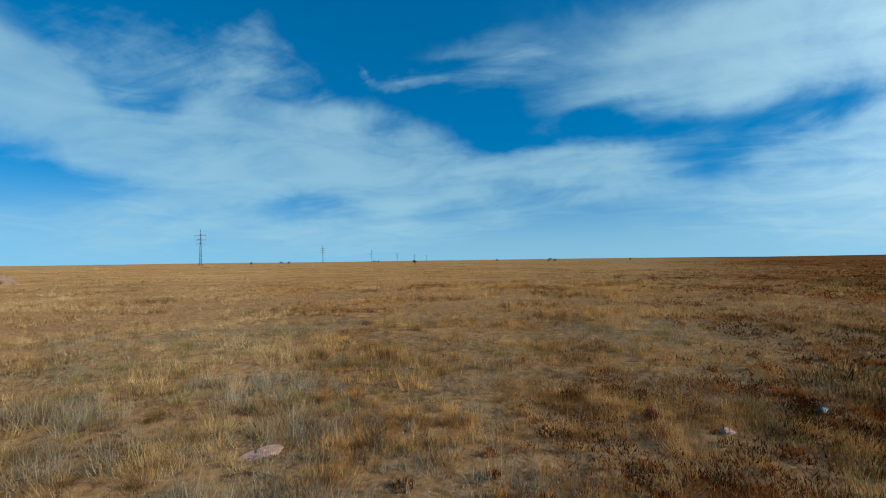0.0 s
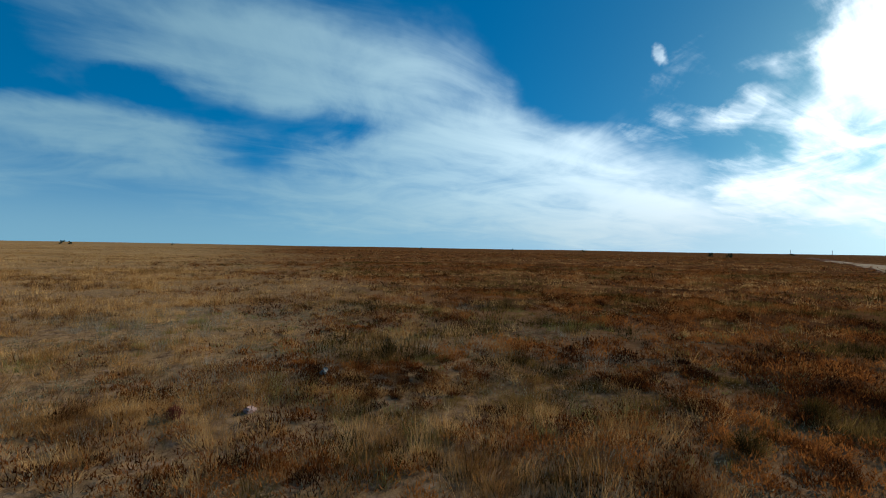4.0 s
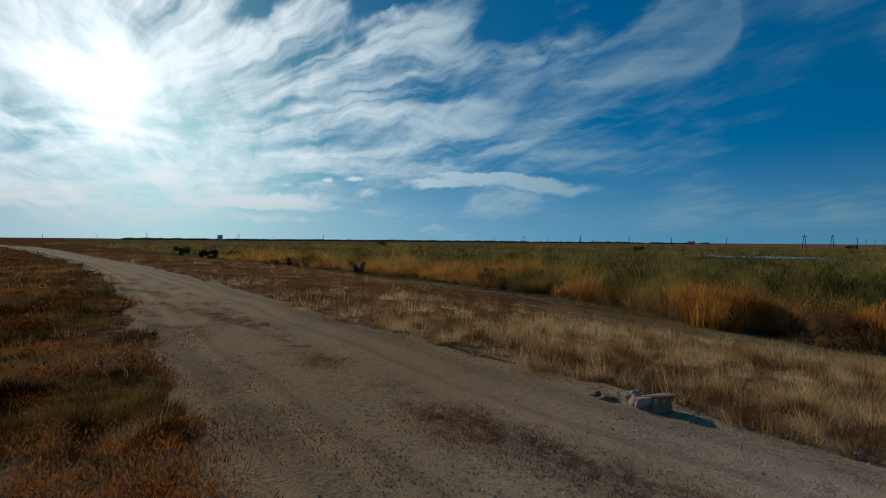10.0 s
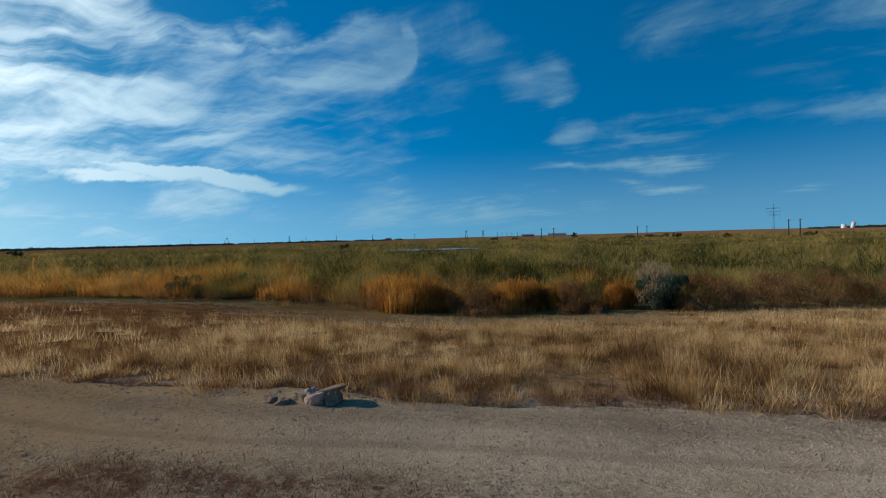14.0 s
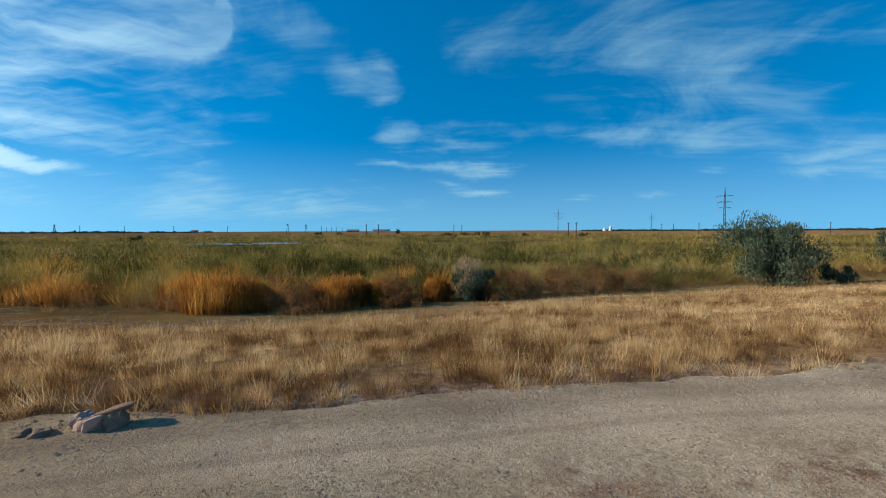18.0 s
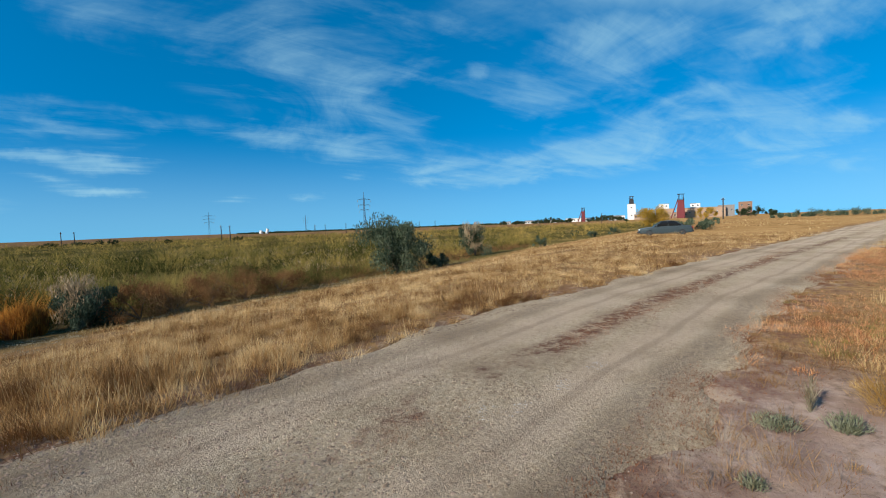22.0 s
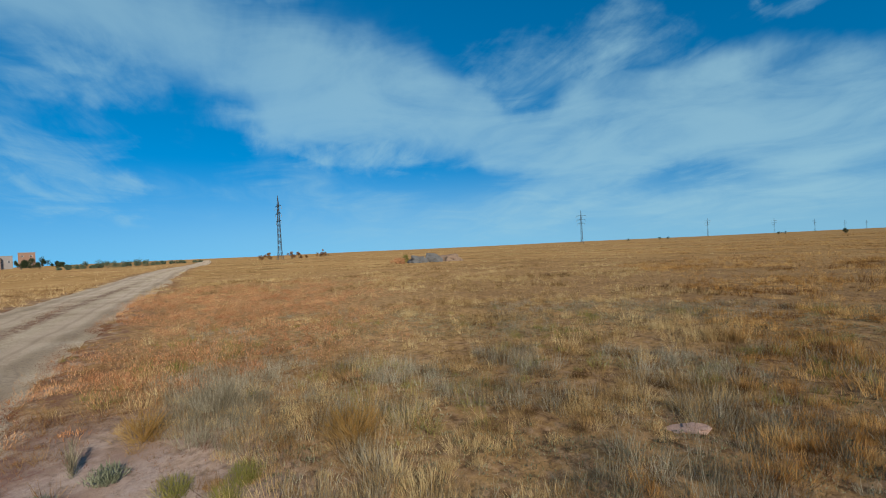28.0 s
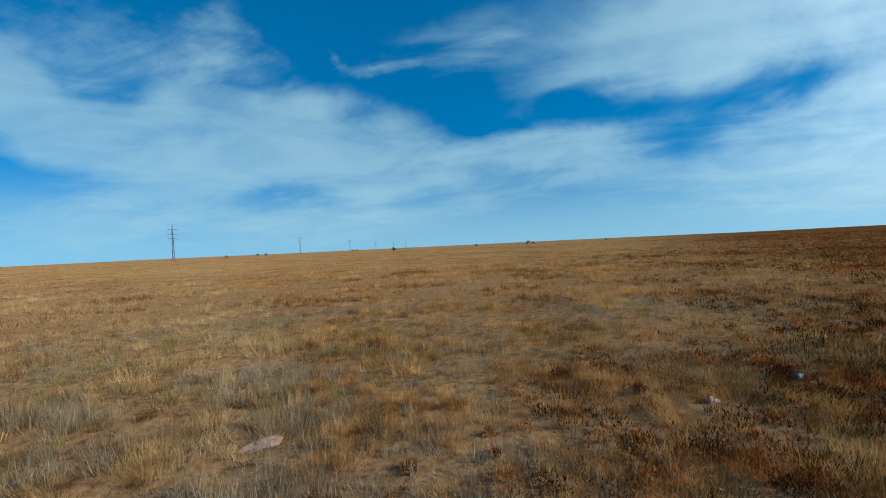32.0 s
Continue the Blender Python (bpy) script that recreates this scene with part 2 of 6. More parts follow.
wisp(298.4, 12.1, 2.5, 0.40, -4, 0.35)
wisp(279.1, 7.4, 2.7, 0.57, -10, 0.40)
wisp(299.0, 15.7, 9.7, 2.25, -14, 0.50)
wisp(318.7, 18.7, 12.9, 2.73, -1, 0.50)
wisp(333.0, 20.2, 9.1, 1.69, -5, 0.45)
wisp(351.0, 14.1, 10.2, 1.94, -6, 0.60)
wisp(349.2, 9.1, 13.2, 1.99, -5, 0.55)
wisp(321.7, 12.6, 11.8, 1.82, -0, 0.45)
wisp(355.0, 21.9, 4.6, 0.34, 6, 0.48)
wisp(351.7, 22.5, 1.2, 0.18, -26, 0.30)
wisp(337.8, 23.2, 5.0, 1.61, -26, 0.30)
# clear lanes through the banks
wisp(326.3, 17.9, 3.6, 0.91, 5, 1.0, gaps)
wisp(343.3, 6.8, 7.2, 0.89, 5, 1.0, gaps)
wisp(356.6, 18.9, 12.8, 1.77, -6, 0.7, gaps)
wisp(15.0, 25.5, 9.0, 1.6, -3, 0.38)
wisp(8.0, 22.6, 8.0, 0.9, -5, 0.30)
wisp(19.0, 15.0, 3.6, 0.86, -15, 1.0, gaps)
wisp(30.3, 10.3, 4.3, 0.79, -4, 1.0, gaps)
wisp(34.3, 13.4, 7.7, 1.04, 5, 1.0, gaps)
wisp(8.4, 13.7, 4.6, 0.62, -4, 1.0, gaps)
wisp(317.3, 9.7, 2.4, 0.78, 8, 1.0, gaps)
wisp(339.3, 26.4, 11.5, 2.42, 4, 1.0, gaps)
wisp(321.7, 22.8, 5.0, 1.57, 5, 1.0, gaps)
wisp(27.0, 14.3, 5.3, 0.75, 5, 1.0, gaps)
wisp(42.1, 14.7, 8.1, 1.11, 7, 1.0, gaps)
wisp(21.3, 16.0, 6.6, 0.73, 2, 1.0, gaps)
wisp(4.4, 17.2, 5.1, 1.49, -22, 1.0, gaps)
wisp(69.7, 21.4, 4.9, 2.28, -38, 1.0, gaps)
wisp(325.3, 19.4, 4.8, 0.94, -11, 1.0, gaps)
wisp(345.3, 6.0, 6.4, 0.81, -0, 1.0, gaps)
wisp(308.3, 11.5, 7.6, 0.91, -5, 1.0, gaps)
wisp(339.0, 25.0, 8.5, 2.42, -23, 1.0, gaps)
wisp(290.5, 14.6, 3.2, 1.26, -27, 1.0, gaps)
flat = W.add("ShaderNodeSeparateXYZ", sky_dir)
height = W.math("ADD", W.math("MAXIMUM", flat.outputs[2], 0.0), 0.16)
plane = W.add("ShaderNodeCombineXYZ", W.math("DIVIDE", flat.outputs[0], height), W.math("DIVIDE", flat.outputs[1], height), 0.0)
drawn = W.add("ShaderNodeMapping", plane, (0, 0, 0), (0, 0, radians(-25)), (2.6, 0.75, 1.0), vector_type="TEXTURE")
streak = W.noise(drawn, 1.0, 6.0, 0.55, 0.7).outputs["Fac"]
fleck = W.noise(plane, 1.5, 7.0, 0.60, 1.2).outputs["Fac"]
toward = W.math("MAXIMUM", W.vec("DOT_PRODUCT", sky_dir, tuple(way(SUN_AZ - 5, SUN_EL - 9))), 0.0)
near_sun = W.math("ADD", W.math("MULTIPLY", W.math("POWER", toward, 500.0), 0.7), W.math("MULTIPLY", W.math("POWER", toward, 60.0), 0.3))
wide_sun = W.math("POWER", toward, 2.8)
# hair-like cirrus that fans out from the bright cloud below the sun
ROOT_AZ, ROOT_EL = 97, 6
fan_dir = W.vec("ADD", sky_dir, W.vec("MULTIPLY", W.vec("SUBTRACT", W.noise(sky_dir, 5.0, 3.0, 0.6).outputs["Color"], (0.5, 0.5, 0.5)), (0.10, 0.10, 0.10)))
fan_x = W.vec("DOT_PRODUCT", fan_dir, (math.cos(radians(ROOT_AZ)), -math.sin(radians(ROOT_AZ)), 0.0))
fan_y = W.vec("DOT_PRODUCT", fan_dir, tuple(way(ROOT_AZ, ROOT_EL + 90)))
fan_r = W.math("SQRT", W.math("ADD", W.math("MULTIPLY", fan_x, fan_x), W.math("MULTIPLY", fan_y, fan_y)))
fan_at = W.add("ShaderNodeCombineXYZ", W.math("MULTIPLY", W.math("ARCTAN2", fan_y, fan_x), 7.0), W.math("MULTIPLY", fan_r, 2.2), 0.0)
fan = W.noise(fan_at, 1.6, 7.0, 0.58, 0.35).outputs["Fac"]
fan_on = W.math("MULTIPLY", W.smooth(fan_r, 0.18, 0.50), W.math("MULTIPLY", W.smooth(W.vec("DOT_PRODUCT", sky_dir, tuple(way(ROOT_AZ + 18, 14))), 0.40, 0.80), W.smooth(fan_x, -0.30, 0.0)))
hair = W.math("ADD", W.math("MULTIPLY", W.math("MULTIPLY_ADD", fleck, 0.6, W.math("MULTIPLY", streak, 0.4)), W.math("SUBTRACT", 1.0, fan_on)), W.math("MULTIPLY", fan, fan_on))
veil = W.math("MULTIPLY_ADD", W.math("SUBTRACT", streak, 0.5), 1.06, W.math("MINIMUM", banks[-1], 0.90))
veil = W.math("MULTIPLY_ADD", W.math("SUBTRACT", fleck, 0.5), 1.0, veil)
veil = W.math("MULTIPLY_ADD", gaps[-1], -0.48, veil)
veil = W.math("MULTIPLY", W.smooth(veil, 0.10, 1.15), W.smooth(banks[-1], 0.0, 0.35, 0.1, 1.0))
thick = W.math("MINIMUM", wisps[-1], W.math("MULTIPLY_ADD", near_sun, 0.45, 0.64))
grain = W.noise(drawn, 4.5, 5.0, 0.62, 0.5).outputs["Fac"]
ragged = W.math("ADD", W.math("MULTIPLY", W.math("SUBTRACT", hair, 0.5), 2.3), W.math("MULTIPLY", W.math("SUBTRACT", grain, 0.5), 0.8))
thread = W.math("ADD", W.math("SUBTRACT", thick, 0.10), W.math("MULTIPLY", ragged, 1.1))
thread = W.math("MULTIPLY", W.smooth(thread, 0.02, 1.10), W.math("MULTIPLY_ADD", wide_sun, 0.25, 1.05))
thread = W.math("MULTIPLY", thread, W.smooth(thick, 0.0, 0.16))
flake = W.smooth(W.math("MULTIPLY_ADD", W.math("SUBTRACT", grain, 0.5), 0.9, lenses[-1]), 0.10, 0.80, 0.0, 1.15)
cover = W.math("MAXIMUM", W.math("MAXIMUM", veil, thread), W.math("MULTIPLY", flake, W.smooth(lenses[-1], 0.0, 0.15)))
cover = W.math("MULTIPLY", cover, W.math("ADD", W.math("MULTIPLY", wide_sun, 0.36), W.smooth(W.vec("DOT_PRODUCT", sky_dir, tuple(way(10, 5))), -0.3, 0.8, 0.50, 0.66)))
rim = W.math("MULTIPLY", W.smooth(flat.outputs[2], 0.0, 0.20, 1.0, 0.0), W.smooth(W.vec("DOT_PRODUCT", sky_dir, tuple(way(20, 0))), -0.7, 0.6, 0.34, 0.60))
cover = W.math("ADD", W.math("MULTIPLY", cover, W.math("SUBTRACT", 1.0, rim)), rim, clamp=True)
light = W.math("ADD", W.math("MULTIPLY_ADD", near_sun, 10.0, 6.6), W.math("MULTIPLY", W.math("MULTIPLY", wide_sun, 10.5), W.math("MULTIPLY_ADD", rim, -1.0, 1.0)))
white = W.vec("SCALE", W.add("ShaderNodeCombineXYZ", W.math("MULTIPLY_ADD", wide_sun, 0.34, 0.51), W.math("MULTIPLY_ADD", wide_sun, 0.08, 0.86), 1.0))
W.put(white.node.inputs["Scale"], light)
deep = W.add("ShaderNodeHueSaturation", 0.491, 1.50, 1.26, 1.0, sky)
tint = W.add("ShaderNodeCombineXYZ", W.math("MULTIPLY_ADD", wide_sun, 0.42, 0.11), 1.07, 1.10)
blue = W.vec("MULTIPLY", deep.outputs[0], tint)
blue = W.vec("SCALE", blue)
W.put(blue.node.inputs["Scale"], W.math("MULTIPLY_ADD", wide_sun, -0.42, 1.0))
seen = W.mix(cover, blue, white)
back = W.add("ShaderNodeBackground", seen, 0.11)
W.add("ShaderNodeOutputWorld", back)

sun = new("sun", bpy.data.lights.new("sun", "SUN"))
sun.data.energy, sun.data.angle, sun.data.color = 5.0, radians(0.6), (1.0, 0.90, 0.76)
sun.matrix_world = look(way(SUN_AZ, SUN_EL) * 100, (0, 0, 0))

# ---- noise on a table, for shapes ----
rng = np.random.default_rng(11)
TABLE = rng.random((256, 256))


def lattice(x, y, shift=0):
    x, y = np.asarray(x, float) + shift * 17.3, np.asarray(y, float) + shift * 41.7
    i, j = np.floor(x).astype(int), np.floor(y).astype(int)
    fx, fy = x - i, y - j
    fx, fy = fx * fx * (3 - 2 * fx), fy * fy * (3 - 2 * fy)
    a, b = TABLE[i % 256, j % 256], TABLE[(i + 1) % 256, j % 256]
    c, d = TABLE[i % 256, (j + 1) % 256], TABLE[(i + 1) % 256, (j + 1) % 256]
    return (a * (1 - fx) + b * fx) * (1 - fy) + (c * (1 - fx) + d * fx) * fy


def fbm(x, y, octaves=4, shift=0):
    total, gain, norm = 0.0, 1.0, 0.0
    for k in range(octaves):
        total = total + gain * lattice(np.asarray(x) * 2 ** k, np.asarray(y) * 2 ** k, shift + k)
        norm, gain = norm + gain, gain * 0.5
    return total / norm


def step(v, lo, hi):
    t = np.clip((np.asarray(v, float) - lo) / (hi - lo), 0, 1)
    return t * t * (3 - 2 * t)


# ---- the lie of the land ----
# the dirt road: middle line and half width, from the west to the east
ROAD_X = np.array([-700, -330, -190, -97, -60, -36, -22, -15, -10, -5.5, -1.5, 2.5, 6.0, 11.0, 17.0, 25.0, 37.0, 72.0, 120.0, 160.0])
ROAD_Y = np.array([215, 101, 57, 24.6, 13.0, 6.2, 2.0, 0.05, -1.2, -2.15, -2.75, -3.1, -3.65, -4.55, -5.6, -6.7, -8.1, -10.2, -12.0, -11.5])
ROAD_W = np.array([3.0, 3.0, 2.6, 2.3, 2.2, 2.0, 1.95, 1.9, 1.8, 1.85, 1.82, 1.70, 1.78, 1.6, 1.45, 1.35, 1.3, 1.4, 1.8, 1.8])


def road_mid(x):
    return np.interp(x, ROAD_X, ROAD_Y)


def road_off(x, y):
    """Signed distance across the road from its middle line (plus: to the north), and its half width there."""
    x = np.asarray(x, float)
    slope = (road_mid(x + 0.8) - road_mid(x - 0.8)) / 1.6
    return (np.asarray(y, float) - road_mid(x)) / np.sqrt(1 + slope * slope), np.interp(x, ROAD_X, ROAD_W)


def shore(x):
    """Where the bank meets the marsh."""
    return np.interp(x, [-120, -60, -30, -14, -7, 0, 6, 17, 38, 62, 120], [-27, -29, -26, -26, -25.5, -23.5, -25.5, -31, -35, -36, -44])


def land(x, y):
    x, y = np.asarray(x, float), np.asarray(y, float)
    r = np.hypot(x, y)
    s = shore(x) + 2.0 * (fbm(x / 9, y / 9, 2, 3) - 0.5)
    top = np.minimum(road_mid(x) - 2.6, s + 21)
    t = np.clip((top - y) / (top - s), 0, 1)
    down = 0.55 * t + 0.45 * step(t, 0, 1)
    z = -2.55 * down * (1 - step(r, 250, 800))
    z = z + 0.5 * (fbm(x / 60, y / 60, 3, 5) - 0.5) * step(r, 15, 60)
    z = z + 9.0 * step(r, 900, 3600) * (fbm(x / 900, y / 900, 2, 8) - 0.42)
    return z


def edge_off(x, y):
    """Distance outside the ragged edge of the road (less than nought: on the road)."""
    d, w = road_off(x, y)
    return np.abs(d) - w + 0.9 * (fbm(x / 1.1, y / 1.1, 3, 6) - 0.5)


def relief(x, y):
    e = edge_off(x, y)
    return (0.07 * (fbm(x / 0.7, y / 0.7, 3, 9) - 0.5) + 0.03 * (fbm(x / 0.16, y / 0.16, 2, 4) - 0.5)) * step(e, -0.2, 0.6) - 0.17 * (1 - step(e, -0.30, 0.15))


def road_z(x, y):
    """The worn surface: two ruts, a low crown, small lumps, and edges that sink under the soil."""
    d, w = road_off(x, y)
    v = d / w
    rut = -(0.02 + 0.06 * step(x, -3, 7)) * (np.exp(-((v - 0.50 - 0.08 * fbm(x / 6, y / 6, 2, 31)) / 0.13) ** 2) + np.exp(-((v + 0.42) / 0.14) ** 2))
    z = land(x, y) + rut + 0.045 * (fbm(x / 0.9, y / 0.9, 4, 12) - 0.5) + 0.012 * (fbm(x / 0.09, y / 0.09, 2, 7) - 0.5)
    return z - 0.12 * step(edge_off(x, y), 0.0, 0.35)


def ground_z(x, y):
    return float(land(x, y) + np.maximum(relief(x, y), -0.02))


# ---- materials ----
def material(name, build):
    m = bpy.data.materials.new(name)
    m.use_nodes = True
    N = Nodes(m.node_tree)
    shader = build(N)
    N.add("ShaderNodeOutputMaterial", shader)
    return m


def principled(N, color, rough=0.8, metal=0.0, bump=None, strength=0.3, distance=0.02, spec=0.3):
    n = N.add("ShaderNodeBsdfPrincipled")
    N.put(n.inputs["Base Color"], color)
    N.put(n.inputs["Roughness"], rough)
    N.put(n.inputs["Metallic"], metal)
    N.put(n.inputs["Specular IOR Level"], spec)
    if rough > 0.94:
        n.inputs["Diffuse Roughness"].default_value = 0.3
    if bump is not None:
        b = N.add("ShaderNodeBump")
        b.inputs["Strength"].default_value, b.inputs["Distance"].default_value = strength, distance
        N.put(b.inputs["Height"], bump)
        N.put(n.inputs["Normal"], b.outputs[0])
    return n


def plain(name, color, rough=0.7, metal=0.0, vary=0.25, scale=3.0, bump=0.2):
    """Painted or natural surface, with blotches at two scales."""
    def build(N):
        p = N.add("ShaderNodeTexCoord").outputs["Object"]
        a = N.noise(p, scale, 5.0, 0.6).outputs["Fac"]
        b = N.noise(p, scale * 9, 4.0, 0.6).outputs["Fac"]
        f = N.math("MULTIPLY_ADD", N.math("ADD", a, b), vary, 1.0 - vary)
        c = N.vec("SCALE", tuple(color))
        N.put(c.node.inputs["Scale"], f)
        return principled(N, c, rough, metal, b, bump, 0.02, 0.3 if rough < 0.85 else 0.05)
    return material(name, build)


def leafy(name, low, mid, high, patch=0.25, glow=0.25, spread=0.55, drift=1.9, clump=2.6):
    """Blades and leaves: the tone drifts over the ground and from blade to blade; some light comes through."""
    def build(N):
        p = N.add("ShaderNodeTexCoord").outputs["Object"]
        a = N.noise(p, patch, 4.0, 0.6).outputs["Fac"]
        r = N.add("ShaderNodeNewGeometry").outputs["Random Per Island"]
        b = N.noise(p, clump, 2.0, 0.5).outputs["Fac"]
        f = N.math("MULTIPLY_ADD", N.math("SUBTRACT", b, 0.5), drift * 0.8, 0.5 - spread / 2)
        f = N.math("MULTIPLY_ADD", N.math("SUBTRACT", a, 0.5), drift * 0.8, f)
        f = N.math("MULTIPLY_ADD", r, spread, f, clamp=True)
        c = N.add("ShaderNodeValToRGB", f, ramp=[(0.0, low), (0.5, mid), (1.0, high)]).outputs[0]
        d = N.add("ShaderNodeBsdfDiffuse", c, 0.2)
        t = N.add("ShaderNodeBsdfTranslucent", c)
        return N.add("ShaderNodeMixShader", glow, d, t)
    return material(name, build)


def ground_build(N):
    p = N.add("ShaderNodeTexCoord").outputs["Object"]
    s = N.add("ShaderNodeSeparateXYZ", p)
    big = N.noise(p, 0.045, 4.0, 0.6).outputs["Fac"]
    mid = N.noise(p, 0.35, 5.0, 0.65).outputs["Fac"]
    fine = N.noise(p, 9.0, 6.0, 0.7).outputs["Fac"]
    grit = N.noise(p, 60.0, 3.0, 0.7).outputs["Fac"]
    far = N.smooth(N.vec("LENGTH", p), 14.0, 70.0)
    soil = N.add("ShaderNodeValToRGB", fine, ramp=[(0.38, (0.060, 0.036, 0.021)), (0.5, (0.20, 0.120, 0.067)), (0.64, (0.37, 0.25, 0.155))]).outputs[0]
    # last year's grass lying over the soil, more of it seen as one colour far off
    litter = N.noise(p, 4.0, 6.0, 0.75).outputs["Fac"]
    lie = N.math("MULTIPLY_ADD", litter, 0.4, N.math("MULTIPLY_ADD", big, 0.3, N.math("MULTIPLY", mid, 0.3)))
    straw = N.add("ShaderNodeValToRGB", lie,
                  ramp=[(0.39, (0.135, 0.078, 0.035)), (0.5, (0.36, 0.212, 0.086)), (0.62, (0.47, 0.30, 0.128))]).outputs[0]
    # towards the east the cover is rust red, its tones darkened to paint in backlit shade
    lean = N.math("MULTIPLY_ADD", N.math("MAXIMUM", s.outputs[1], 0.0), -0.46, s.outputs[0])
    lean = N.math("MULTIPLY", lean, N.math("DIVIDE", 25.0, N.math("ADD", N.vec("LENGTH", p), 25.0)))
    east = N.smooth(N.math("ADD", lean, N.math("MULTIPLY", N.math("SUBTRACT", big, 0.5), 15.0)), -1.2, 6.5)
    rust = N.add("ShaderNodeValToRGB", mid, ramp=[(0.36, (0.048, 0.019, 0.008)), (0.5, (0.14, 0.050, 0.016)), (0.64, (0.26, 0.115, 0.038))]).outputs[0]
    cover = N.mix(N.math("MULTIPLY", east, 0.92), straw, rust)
    # the marsh: dark wet litter
    wet = N.math("MULTIPLY", N.smooth(s.outputs[2], -1.8, -2.5), N.smooth(N.vec("LENGTH", p), 470.0, 360.0))
    marsh = N.add("ShaderNodeValToRGB", big, ramp=[(0.35, (0.06, 0.055, 0.022)), (0.5, (0.13, 0.10, 0.035)), (0.65, (0.22, 0.155, 0.055))]).outputs[0]
    share = N.math("MULTIPLY_ADD", far, 0.65, N.math("MULTIPLY_ADD", N.smooth(litter, 0.38, 0.58), 0.50, 0.20))
    share = N.math("MINIMUM", share, 0.97)
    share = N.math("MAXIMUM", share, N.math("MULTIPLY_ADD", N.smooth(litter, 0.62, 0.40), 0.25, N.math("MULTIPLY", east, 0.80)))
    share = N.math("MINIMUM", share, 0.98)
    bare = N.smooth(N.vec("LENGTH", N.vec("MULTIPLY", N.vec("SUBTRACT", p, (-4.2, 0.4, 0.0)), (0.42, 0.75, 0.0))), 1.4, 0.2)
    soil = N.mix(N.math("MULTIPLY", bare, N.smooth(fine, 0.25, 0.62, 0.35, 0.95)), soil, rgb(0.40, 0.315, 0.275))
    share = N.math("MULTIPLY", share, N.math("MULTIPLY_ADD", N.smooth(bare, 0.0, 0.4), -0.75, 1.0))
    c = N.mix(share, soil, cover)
    brown = N.math("MULTIPLY", N.smooth(N.vec("LENGTH", p), 330.0, 480.0), N.smooth(s.outputs[1], -60.0, -200.0))
    c = N.mix(N.math("MULTIPLY", brown, 0.85), c, rgb(0.20, 0.115, 0.062))
    edge = N.add("ShaderNodeAttribute", attribute_name="edge").outputs["Fac"]
    trodden = N.math("MULTIPLY", N.smooth(edge, 1.5, 0.35), N.smooth(N.noise(p, 1.4, 5.0, 0.7).outputs["Fac"], 0.38, 0.60))
    c = N.mix(N.math("MULTIPLY", trodden, N.smooth(fine, 0.36, 0.56, 0.25, 0.9)), c, rgb(0.15, 0.080, 0.060))
    dusty = N.math("MULTIPLY", N.smooth(edge, 0.9, 0.05), N.smooth(N.noise(p, 2.3, 5.0, 0.7).outputs["Fac"], 0.48, 0.60))
    c = N.mix(N.math("MULTIPLY", dusty, 0.75), c, rgb(0.42, 0.325, 0.235))
    c = N.mix(N.math("MULTIPLY", wet, N.math("MULTIPLY_ADD", far, 0.4, 0.6)), c, marsh)
    h = N.math("ADD", fine, N.math("MULTIPLY", grit, 0.4))
    return principled(N, c, 1.0, 0.0, h, 0.8, 0.03, 0.0)


